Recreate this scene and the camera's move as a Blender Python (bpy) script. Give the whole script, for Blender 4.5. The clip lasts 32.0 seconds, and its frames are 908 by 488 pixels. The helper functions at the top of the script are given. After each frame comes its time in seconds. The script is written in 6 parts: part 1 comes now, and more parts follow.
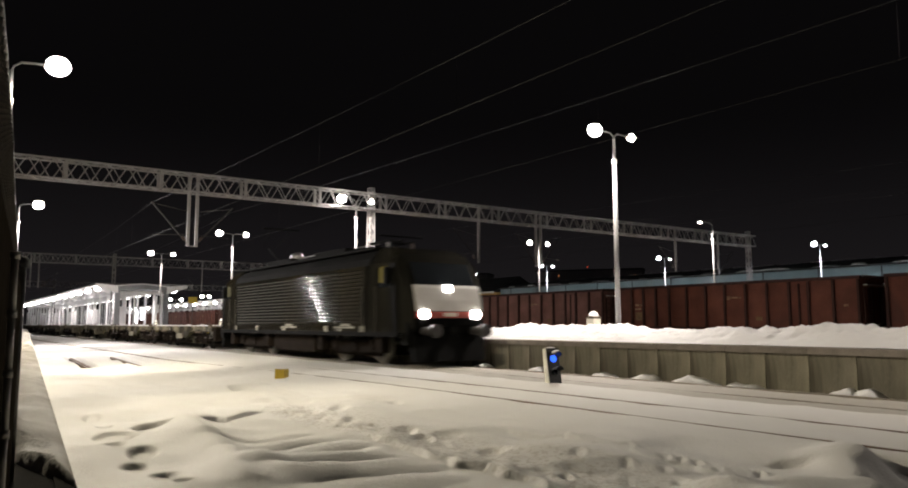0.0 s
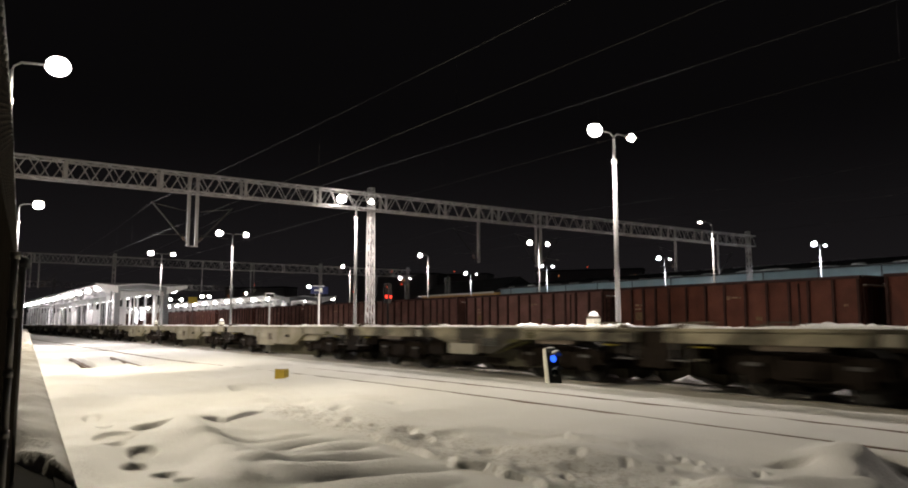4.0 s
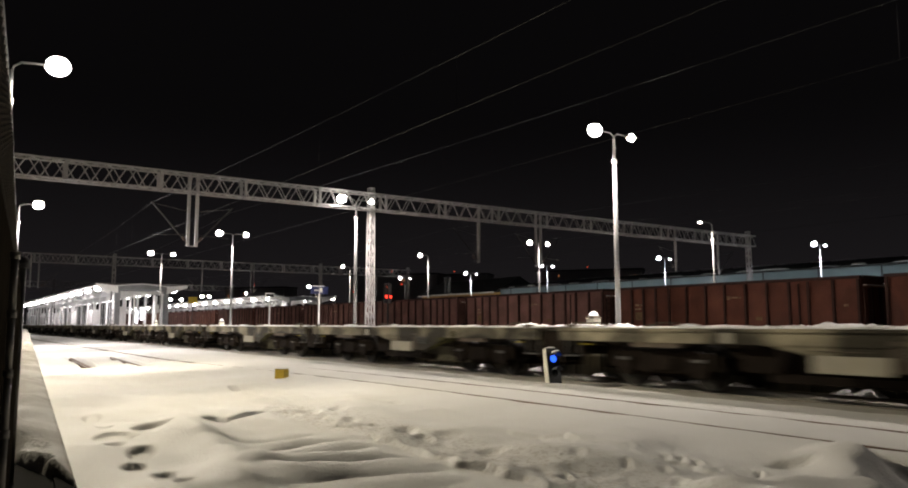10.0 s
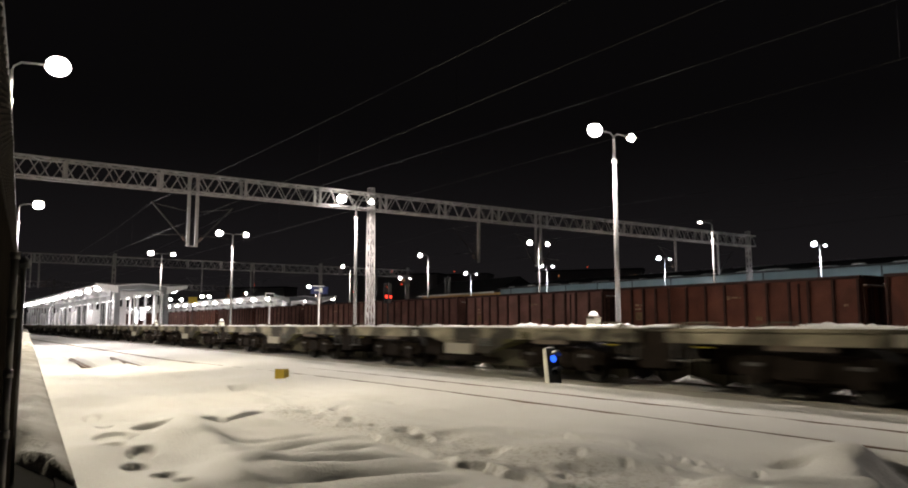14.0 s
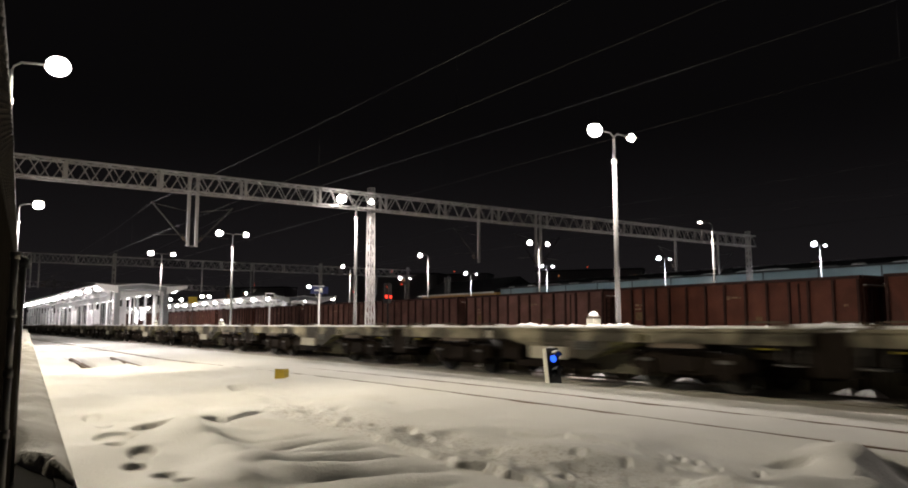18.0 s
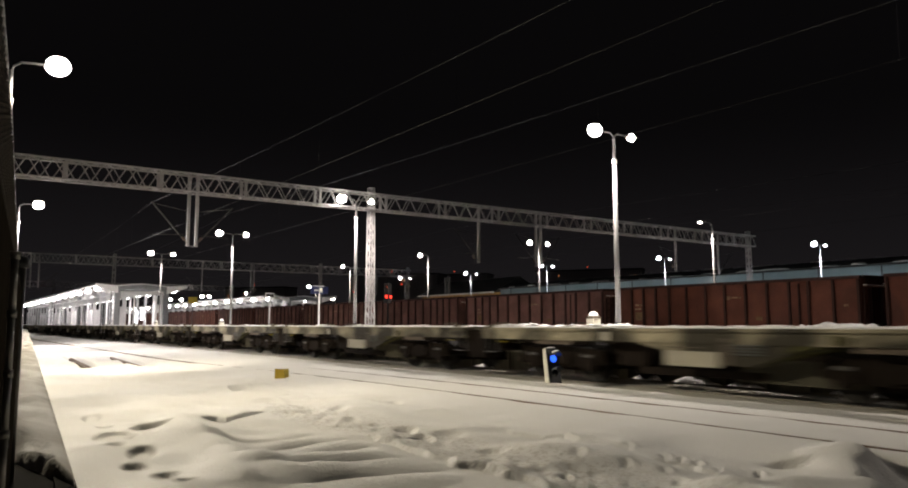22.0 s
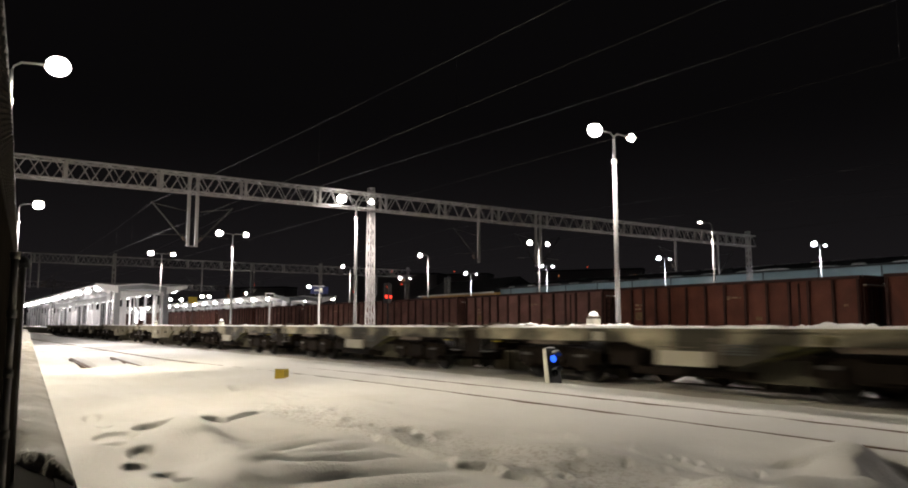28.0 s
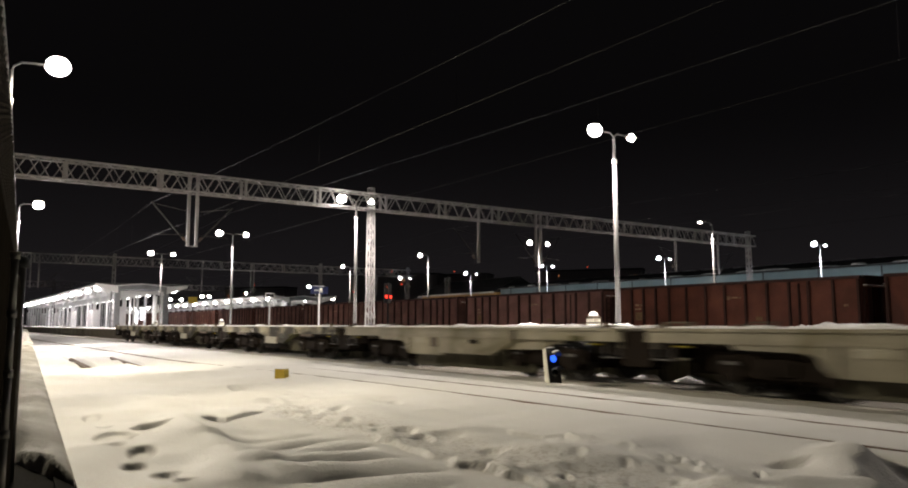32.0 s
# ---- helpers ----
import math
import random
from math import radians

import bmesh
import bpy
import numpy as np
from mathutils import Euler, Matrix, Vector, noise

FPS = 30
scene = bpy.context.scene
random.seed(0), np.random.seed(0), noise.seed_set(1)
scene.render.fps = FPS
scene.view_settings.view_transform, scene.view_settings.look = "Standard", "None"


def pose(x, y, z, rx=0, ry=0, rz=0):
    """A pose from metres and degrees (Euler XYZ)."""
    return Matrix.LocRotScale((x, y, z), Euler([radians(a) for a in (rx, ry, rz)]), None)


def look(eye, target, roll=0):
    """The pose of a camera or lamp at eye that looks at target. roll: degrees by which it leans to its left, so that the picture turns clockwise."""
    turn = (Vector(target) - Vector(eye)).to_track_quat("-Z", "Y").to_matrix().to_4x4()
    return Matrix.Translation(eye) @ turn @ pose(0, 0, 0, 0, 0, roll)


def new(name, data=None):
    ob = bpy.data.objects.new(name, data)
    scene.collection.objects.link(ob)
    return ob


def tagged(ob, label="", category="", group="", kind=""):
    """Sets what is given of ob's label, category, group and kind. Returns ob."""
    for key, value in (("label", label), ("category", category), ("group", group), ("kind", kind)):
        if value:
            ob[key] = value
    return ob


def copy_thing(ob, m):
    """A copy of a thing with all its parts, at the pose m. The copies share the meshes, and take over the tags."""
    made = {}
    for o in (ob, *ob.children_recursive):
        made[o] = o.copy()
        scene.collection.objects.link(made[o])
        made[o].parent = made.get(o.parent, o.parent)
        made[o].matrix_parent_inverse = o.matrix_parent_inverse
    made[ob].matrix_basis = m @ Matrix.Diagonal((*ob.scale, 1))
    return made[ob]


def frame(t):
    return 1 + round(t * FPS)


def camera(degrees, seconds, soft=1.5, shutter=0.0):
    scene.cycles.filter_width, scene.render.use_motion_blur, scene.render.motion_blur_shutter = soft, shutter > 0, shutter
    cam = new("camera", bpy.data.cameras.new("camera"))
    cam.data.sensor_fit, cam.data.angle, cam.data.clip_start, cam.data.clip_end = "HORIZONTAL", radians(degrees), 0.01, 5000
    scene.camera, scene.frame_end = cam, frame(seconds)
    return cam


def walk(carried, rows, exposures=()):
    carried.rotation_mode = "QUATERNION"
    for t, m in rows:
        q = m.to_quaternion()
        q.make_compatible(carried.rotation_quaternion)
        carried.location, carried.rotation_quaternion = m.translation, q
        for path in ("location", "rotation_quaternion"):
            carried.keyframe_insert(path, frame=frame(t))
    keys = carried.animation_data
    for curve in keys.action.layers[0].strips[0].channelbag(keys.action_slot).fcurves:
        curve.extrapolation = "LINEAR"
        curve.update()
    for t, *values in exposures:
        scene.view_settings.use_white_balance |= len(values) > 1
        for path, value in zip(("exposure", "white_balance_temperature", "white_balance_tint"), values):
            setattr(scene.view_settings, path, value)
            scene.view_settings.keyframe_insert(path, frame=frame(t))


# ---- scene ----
# Night at a snowy station: x runs along the tracks (the train goes towards +x), y away from the camera, z = 0 at rail top.
YAW, PITCH, ROLL, EYE_Z = 0.606603, 0.107426, -0.001819, 1.243
cam = camera(63.043, 32.0, soft=1.9, shutter=0.9)
aim = Vector((-math.cos(YAW) * math.cos(PITCH), math.sin(YAW) * math.cos(PITCH), math.sin(PITCH)))
eye = Vector((0, 0, EYE_Z))
CAM_POSE = look(eye, eye + aim, math.degrees(ROLL))
walk(cam, [(0.0, CAM_POSE), (32.0, CAM_POSE)])

# ---- world: a black winter night sky with a trace of town glow ----
world = bpy.data.worlds.new("night")
scene.world = world
world.use_nodes = True
sky = world.node_tree.nodes["Background"]
sky.inputs[0].default_value = (0.68, 0.60, 0.65, 1)
# the glow of the town lies along the horizon
sky_at = world.node_tree.nodes.new("ShaderNodeTexCoord")
sky_dot = world.node_tree.nodes.new("ShaderNodeVectorMath")
sky_dot.operation = "DOT_PRODUCT"
sky_dot.inputs[1].default_value = (0.0, 0.0, -1.0)
sky_run = world.node_tree.nodes.new("ShaderNodeMapRange")
sky_run.interpolation_type = "SMOOTHSTEP"
sky_run.inputs["From Min"].default_value, sky_run.inputs["From Max"].default_value = -0.28, 0.0
sky_run.inputs["To Min"].default_value, sky_run.inputs["To Max"].default_value = 0.0036, 0.0150
world.node_tree.links.new(sky_at.outputs["Generated"], sky_dot.inputs[0])
world.node_tree.links.new(sky_dot.outputs["Value"], sky_run.inputs["Value"])
world.node_tree.links.new(sky_run.outputs[0], sky.inputs[1])

LAMP_POWER = 4500.0
LAMP_COLOUR = (1.0, 0.90, 0.82)
BAY_LAMP_COLOUR = (1.0, 0.89, 0.685)

# ---- the plan ----
TRACK1, TRACK2, TRACK3, TRACK4 = 8.545, 12.6, 26.6, 31.9
PLAT_EDGE, PLAT_BACK, PLAT_Z = 14.245, 24.95, 0.76
GAUGE_HALF = 0.755
GANTRY_X, GANTRY2_X, GANTRY3_X = -39.0, -100.0, -152.0


def bend1(x):
    """How far the first running track swings towards the bay as it runs off to the left."""
    return -0.0025 * np.clip(-8.0 - x, 0, 14.0) ** 2 - 0.07 * np.clip(-22.0 - x, 0, 6.0)


# ---- materials ----
def nodes_of(name):
    m = bpy.data.materials.new(name)
    m.use_nodes = True
    nt = m.node_tree
    return m, nt, nt.nodes["Principled BSDF"]


def paint(name, colour, rough=0.6, metal=0.0, vary=0.25, scale=3.0, fine=40.0, bump=0.15, dirt=None, dirt_amount=0.0, per_object=0.0, stretch=(1, 1, 1), gloss=0.5):
    """A worn surface: two scales of variation, optional dirt patches, a fine relief."""
    m, nt, bsdf = nodes_of(name)
    N, L = nt.nodes.new, nt.links.new
    tc = N("ShaderNodeTexCoord")
    mp = N("ShaderNodeMapping")
    mp.inputs["Scale"].default_value = stretch
    L(tc.outputs["Object"], mp.inputs["Vector"])
    big, small = N("ShaderNodeTexNoise"), N("ShaderNodeTexNoise")
    for tex, s, d in ((big, scale, 4.0), (small, fine, 6.0)):
        tex.inputs["Scale"].default_value = s
        tex.inputs["Detail"].default_value = d
        L(mp.outputs["Vector"], tex.inputs["Vector"])
    add = N("ShaderNodeMath")
    add.operation = "MULTIPLY_ADD"
    add.inputs[1].default_value = 0.4
    L(small.outputs["Fac"], add.inputs[0])
    L(big.outputs["Fac"], add.inputs[2])
    ramp = N("ShaderNodeMapRange")
    ramp.inputs["From Min"].default_value, ramp.inputs["From Max"].default_value = 0.45, 0.95
    ramp.inputs["To Min"].default_value, ramp.inputs["To Max"].default_value = 1 - vary, 1 + vary
    L(add.outputs[0], ramp.inputs["Value"])
    hsv = N("ShaderNodeHueSaturation")
    hsv.inputs["Color"].default_value = (*colour, 1)
    L(ramp.outputs[0], hsv.inputs["Value"])
    out = hsv.outputs["Color"]
    if per_object:
        info = N("ShaderNodeObjectInfo")
        rnd = N("ShaderNodeMapRange")
        rnd.inputs["To Min"].default_value, rnd.inputs["To Max"].default_value = 1 - per_object, 1 + per_object
        L(info.outputs["Random"], rnd.inputs["Value"])
        h2 = N("ShaderNodeHueSaturation")
        L(out, h2.inputs["Color"])
        L(rnd.outputs[0], h2.inputs["Value"])
        out = h2.outputs["Color"]
    if dirt:
        patch = N("ShaderNodeTexNoise")
        patch.inputs["Scale"].default_value = scale * 0.6
        patch.inputs["Detail"].default_value = 5.0
        patch.inputs["Distortion"].default_value = 0.6
        L(mp.outputs["Vector"], patch.inputs["Vector"])
        lim = N("ShaderNodeMapRange")
        lim.inputs["From Min"].default_value, lim.inputs["From Max"].default_value = 0.62 - 0.25 * dirt_amount, 0.78 - 0.25 * dirt_amount
        L(patch.outputs["Fac"], lim.inputs["Value"])
        mix = N("ShaderNodeMix")
        mix.data_type = "RGBA"
        L(lim.outputs[0], mix.inputs["Factor"])
        L(out, mix.inputs["A"])
        mix.inputs["B"].default_value = (*dirt, 1)
        out = mix.outputs["Result"]
    L(out, bsdf.inputs["Base Color"])
    bsdf.inputs["Roughness"].default_value, bsdf.inputs["Metallic"].default_value = rough, metal
    bsdf.inputs["Specular IOR Level"].default_value = gloss
    if bump:
        b = N("ShaderNodeBump")
        b.inputs["Strength"].default_value, b.inputs["Distance"].default_value = bump, 0.02
        L(small.outputs["Fac"], b.inputs["Height"])
        L(b.outputs["Normal"], bsdf.inputs["Normal"])
    return m


def glow(name, colour, strength):
    m, nt, bsdf = nodes_of(name)
    bsdf.inputs["Base Color"].default_value = (*[min(1, v) for v in colour], 1)
    bsdf.inputs["Emission Color"].default_value = (*colour, 1)
    bsdf.inputs["Emission Strength"].default_value = strength
    return m


def snow_material(name, clean, dirty, shade_and_grit=False, patch=0.35):
    m, nt, bsdf = nodes_of(name)
    N, L = nt.nodes.new, nt.links.new
    geo = N("ShaderNodeNewGeometry")
    big, mid, fine = N("ShaderNodeTexNoise"), N("ShaderNodeTexNoise"), N("ShaderNodeTexNoise")
    for tex, s in ((big, patch), (mid, 3.0), (fine, 38.0)):
        tex.inputs["Scale"].default_value, tex.inputs["Detail"].default_value = s, 5.0
        L(geo.outputs["Position"], tex.inputs["Vector"])
    mix = N("ShaderNodeMix")
    mix.data_type = "RGBA"
    mix.inputs["A"].default_value, mix.inputs["B"].default_value = (*clean, 1), (*dirty, 1)
    fac = N("ShaderNodeMapRange")
    fac.inputs["From Min"].default_value, fac.inputs["From Max"].default_value = (0.35, 0.85) if patch < 1 else (0.36, 0.60)
    L(big.outputs["Fac"], fac.inputs["Value"])
    L(fac.outputs[0], mix.inputs["Factor"])
    out = mix.outputs["Result"]
    if shade_and_grit:  # darker band along the running line, standing in for the wagons' shade
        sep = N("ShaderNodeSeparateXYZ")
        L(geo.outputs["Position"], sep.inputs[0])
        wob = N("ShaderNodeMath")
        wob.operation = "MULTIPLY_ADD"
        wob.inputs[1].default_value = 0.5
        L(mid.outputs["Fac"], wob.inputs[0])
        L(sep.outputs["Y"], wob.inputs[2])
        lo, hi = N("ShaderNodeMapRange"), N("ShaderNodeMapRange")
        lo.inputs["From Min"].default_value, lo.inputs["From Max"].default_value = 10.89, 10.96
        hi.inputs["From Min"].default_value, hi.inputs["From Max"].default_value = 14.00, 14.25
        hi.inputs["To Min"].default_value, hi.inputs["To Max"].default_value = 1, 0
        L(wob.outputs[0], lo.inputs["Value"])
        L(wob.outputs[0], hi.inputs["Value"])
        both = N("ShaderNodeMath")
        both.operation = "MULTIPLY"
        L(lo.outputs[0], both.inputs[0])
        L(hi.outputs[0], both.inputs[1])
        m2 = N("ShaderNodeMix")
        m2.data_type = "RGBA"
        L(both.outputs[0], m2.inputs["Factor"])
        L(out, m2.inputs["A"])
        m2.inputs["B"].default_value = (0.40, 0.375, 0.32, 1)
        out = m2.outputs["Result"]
        # brown grit trodden into the trail beside the bay track
        grit = N("ShaderNodeTexNoise")
        grit.inputs["Scale"].default_value, grit.inputs["Detail"].default_value = 16.0, 7.0
        L(geo.outputs["Position"], grit.inputs["Vector"])
        chain = None
        for socket, a, b, c, d in ((grit.outputs["Fac"], 0.48, 0.62, 0.0, 0.46), (sep.outputs["X"], -13.0, -11.0, 0.0, 1.0), (sep.outputs["X"], -4.2, -3.4, 1.0, 0.0), (sep.outputs["Y"], 4.05, 4.35, 0.0, 1.0), (sep.outputs["Y"], 4.95, 5.6, 1.0, 0.0)):
            run_ = N("ShaderNodeMapRange")
            run_.inputs["From Min"].default_value, run_.inputs["From Max"].default_value = a, b
            run_.inputs["To Min"].default_value, run_.inputs["To Max"].default_value = c, d
            L(socket, run_.inputs["Value"])
            if chain is None:
                chain = run_.outputs[0]
            else:
                times = N("ShaderNodeMath")
                times.operation = "MULTIPLY"
                L(chain, times.inputs[0])
                L(run_.outputs[0], times.inputs[1])
                chain = times.outputs[0]
        m3 = N("ShaderNodeMix")
        m3.data_type = "RGBA"
        L(chain, m3.inputs["Factor"])
        L(out, m3.inputs["A"])
        m3.inputs["B"].default_value = (0.36, 0.31, 0.24, 1)
        out = m3.outputs["Result"]
    L(out, bsdf.inputs["Base Color"])
    bsdf.inputs["Roughness"].default_value = 0.75
    b1, b2 = N("ShaderNodeBump"), N("ShaderNodeBump")
    b1.inputs["Strength"].default_value, b1.inputs["Distance"].default_value = 0.4, 0.06
    b2.inputs["Strength"].default_value, b2.inputs["Distance"].default_value = 0.6, 0.018
    L(mid.outputs["Fac"], b1.inputs["Height"])
    L(fine.outputs["Fac"], b2.inputs["Height"])
    L(b1.outputs["Normal"], b2.inputs["Normal"])
    L(b2.outputs["Normal"], bsdf.inputs["Normal"])
    return m


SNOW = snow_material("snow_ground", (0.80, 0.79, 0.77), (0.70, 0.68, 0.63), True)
SNOW_PILE = snow_material("snow_pile", (0.82, 0.81, 0.80), (0.74, 0.72, 0.70))
# Near platform snow: its dimness is put into darker, patchy colours.
SNOW_DIMMED = snow_material("snow_dimmed", (0.74, 0.71, 0.64), (0.46, 0.42, 0.34), patch=1.3)
# Near-black tone that shows where the near platform's snow cover dips away.
PLATFORM_DARK = paint("dark_platform_body", (0.022, 0.019, 0.014), 1.0, vary=0.4, scale=4.0, fine=60, bump=0.3, gloss=0.04)
CONCRETE = paint("concrete", (0.21, 0.19, 0.14), 0.85, vary=0.35, scale=1.6, fine=30, dirt=(0.09, 0.08, 0.055), dirt_amount=0.65, per_object=0.14, stretch=(2.2, 1, 0.5))
COPING = paint("coping_concrete", (0.22, 0.19, 0.16), 0.85, vary=0.25, per_object=0.1)
GALV = paint("galvanised_steel", (0.42, 0.41, 0.37), 0.5, 0.35, vary=0.2, scale=2.0)
MAST_PAINT = paint("grey_mast_paint", (0.225, 0.212, 0.212), 0.55, 0.1, vary=0.15, scale=2.0)
# Grey mast paint darkened: the weaker light on far gantries is in the colour.
MAST_DIM = paint("grey_mast_dimmed", (0.19, 0.18, 0.177), 0.7, 0.0, vary=0.2, scale=2.0, gloss=0.2)
POLE_WHITE = paint("pale_pole_paint", (0.135, 0.133, 0.13), 0.45, 0.0, vary=0.12, scale=1.5)
RAIL_RUST = paint("rusty_rail", (0.15, 0.10, 0.065), 0.7, 0.3, vary=0.4, scale=5.0)
RAIL_SHINE = paint("worn_rail_head", (0.26, 0.23, 0.19), 0.45, 0.7, vary=0.3, scale=5.0)
WAGON_RED = paint("oxide_red_wagon", (0.114, 0.039, 0.0245), 0.75, 0.0, gloss=0.2, vary=0.35, scale=0.9, fine=25, dirt=(0.085, 0.032, 0.022), dirt_amount=0.3, per_object=0.22)
# Darker than the side paint: shade along the ribs is put into this colour.
WAGON_RIB_SHADED = paint("oxide_red_rib_shaded", (0.045, 0.018, 0.014), 0.75, 0.0, gloss=0.2, vary=0.3, scale=1.5, per_object=0.15)
WAGON_BROWN = paint("brown_grimy_wagon", (0.145, 0.072, 0.060), 0.8, 0.0, gloss=0.15, vary=0.35, scale=0.9, fine=25, dirt=(0.105, 0.060, 0.052), dirt_amount=0.35, per_object=0.22)
WAGON_LABEL = paint("faded_label_paint", (0.16, 0.10, 0.05), 0.75, vary=0.3, scale=6.0, gloss=0.2)
WAGON_STENCIL = paint("worn_wagon_stencil", (0.26, 0.17, 0.11), 0.75, vary=0.45, scale=9.0, gloss=0.2, dirt=(0.09, 0.04, 0.025), dirt_amount=0.6)
WAGON_DARK = paint("wagon_inside_dark", (0.02, 0.016, 0.014), 0.9, vary=0.3)
FLAT_CREAM = paint("weathered_cream_wagon", (0.225, 0.20, 0.14), 0.7, 0.0, vary=0.3, scale=1.1, fine=22, dirt=(0.13, 0.11, 0.055), dirt_amount=0.55, per_object=0.14, stretch=(1, 1, 1.4))
FLAT_MOSSY = paint("mossy_cream_wagon", (0.255, 0.225, 0.152), 0.75, 0.0, vary=0.35, scale=1.25, fine=22, dirt=(0.030, 0.025, 0.014), dirt_amount=0.85, per_object=0.16, stretch=(1, 1, 1.2), gloss=0.25)
FLAT_PANEL = paint("pale_wagon_panel", (0.29, 0.265, 0.20), 0.6, 0.0, vary=0.15, scale=2.0, dirt=(0.3, 0.27, 0.18), dirt_amount=0.2, per_object=0.1)
FLAT_BROWN = paint("rust_brown_plate", (0.075, 0.054, 0.034), 0.75, 0.1, vary=0.3, scale=2.0)
FLAT_YELLOW = paint("dull_yellow_paint", (0.16, 0.13, 0.014), 0.7, vary=0.25, gloss=0.08)
FLAT_OLIVE = paint("olive_weathered_paint", (0.05, 0.046, 0.015), 0.75, vary=0.35, scale=4.0, gloss=0.1)
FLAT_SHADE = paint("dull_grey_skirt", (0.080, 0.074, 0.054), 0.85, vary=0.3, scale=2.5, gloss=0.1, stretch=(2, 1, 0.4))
GRILLE = paint("grey_grille_bars", (0.075, 0.075, 0.07), 0.7, vary=0.2, gloss=0.1)
UNDERFRAME = paint("oily_black_iron", (0.0155, 0.0115, 0.0088), 0.8, 0.0, vary=0.4, scale=4.0, gloss=0.03)
WHEEL_STEEL = paint("wheel_steel", (0.022, 0.020, 0.017), 0.6, 0.2, gloss=0.2, vary=0.3, scale=6.0)
LOCO_GREY = paint("dark_grey_loco_paint", (0.0165, 0.0155, 0.0125), 0.06, 0.0, gloss=0.085, vary=0.45, scale=0.9, fine=14, bump=0.0, dirt=(0.021, 0.017, 0.009), dirt_amount=0.45, stretch=(1.0, 1.0, 0.10))
LOCO_BLACK = paint("loco_black", (0.0042, 0.0040, 0.0036), 0.7, gloss=0.04, vary=0.2, bump=0.05)
LOCO_SILVER = paint("loco_front_silver", (0.36, 0.345, 0.31), 0.5, vary=0.12, scale=2.0, bump=0.03)
LOCO_RED = paint("loco_front_red", (0.35, 0.045, 0.03), 0.5, vary=0.15, bump=0.03)
LOCO_ROOF = paint("loco_roof_grey", (0.006, 0.006, 0.006), 0.85, gloss=0.05, vary=0.3, bump=0.1)
LOUVRE = paint("loco_louvre_metal", (0.20, 0.19, 0.17), 0.28, 0.9, vary=0.15, bump=0.03)
LOCO_MARK = paint("grimy_pale_marking", (0.30, 0.285, 0.23), 0.65, vary=0.35, scale=9.0, bump=0.0, dirt=(0.03, 0.026, 0.02), dirt_amount=0.5)
BUFFER_GREY = paint("scuffed_buffer_steel", (0.06, 0.055, 0.05), 0.5, 0.2, vary=0.3, scale=8.0)
LOCO_BUFFER = paint("greasy_buffer_steel", (0.035, 0.032, 0.03), 0.5, 0.1, vary=0.3, scale=8.0)
MARKING = paint("white_marking", (0.62, 0.60, 0.52), 0.6, vary=0.12, bump=0.0)
YELLOW = paint("yellow_box_paint", (0.44, 0.31, 0.022), 0.5, vary=0.15, scale=5.0)
SIGNAL_BLACK = paint("signal_black", (0.012, 0.012, 0.013), 0.55, vary=0.2)
SIGNAL_WHITE = paint("signal_white_board", (0.60, 0.58, 0.48), 0.6, vary=0.12, scale=4.0)
LOCO_WHEEL = paint("frosted_wheel_steel", (0.20, 0.19, 0.17), 0.5, 0.1, vary=0.3, scale=6.0)
WIRE = paint("copper_wire", (0.010, 0.0095, 0.009), 0.6, 0.4, vary=0.1, bump=0.0)
INSULATOR = paint("brown_insulator", (0.05, 0.028, 0.02), 0.3, vary=0.1, bump=0.0)
CANOPY_WHITE = paint("white_canopy_paint", (0.80, 0.79, 0.785), 0.5, vary=0.1, scale=1.0)
CANOPY_GREY = paint("grey_canopy_portal", (0.20, 0.205, 0.215), 0.55, vary=0.12, scale=1.0)
SHELTER_PANEL = paint("pale_shelter_panel", (0.74, 0.72, 0.72), 0.5, vary=0.1, scale=0.6)
BLUE_WALL = paint("light_blue_cladding", (0.165, 0.228, 0.248), 0.65, vary=0.18, scale=0.25, fine=8, dirt=(0.24, 0.29, 0.30), dirt_amount=0.3)
ROOF_FELT = paint("dark_roof_felt", (0.03, 0.03, 0.032), 0.85, vary=0.25, scale=0.5)
OCHRE = paint("ochre_cladding", (0.42, 0.24, 0.07), 0.7, vary=0.2, scale=0.3)
BLOCK_WALL = paint("tower_block_wall", (0.40, 0.38, 0.38), 0.9, vary=0.15, scale=0.05)
FENCE_STEEL = paint("dark_fence_steel", (0.075, 0.062, 0.048), 0.35, 0.3, vary=0.3, scale=30.0)
FENCE_POST = paint("worn_fence_post", (0.11, 0.10, 0.085), 0.3, 0.3, vary=0.3, scale=20.0, bump=0.05)
FENCE_ROD = paint("shiny_fence_rod", (0.45, 0.43, 0.39), 0.3, 0.7, vary=0.2, scale=20.0, bump=0.0)
FENCE_PANEL = paint("grimy_fence_sheet", (0.042, 0.034, 0.026), 1.0, 0.0, vary=0.3, scale=12.0, gloss=0.0)
SIGN_BLUE = paint("station_sign_blue", (0.012, 0.018, 0.07), 0.4, vary=0.08, bump=0.0)
GLASS, _nt, _b = nodes_of("dark_glass")
_b.inputs["Base Color"].default_value = (0.012, 0.014, 0.016, 1)
_b.inputs["Roughness"].default_value = 0.06
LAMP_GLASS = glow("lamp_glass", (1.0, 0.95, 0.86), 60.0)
LAMP_GLASS_COOL = glow("lamp_glass_cool", (0.93, 0.95, 1.0), 40.0)
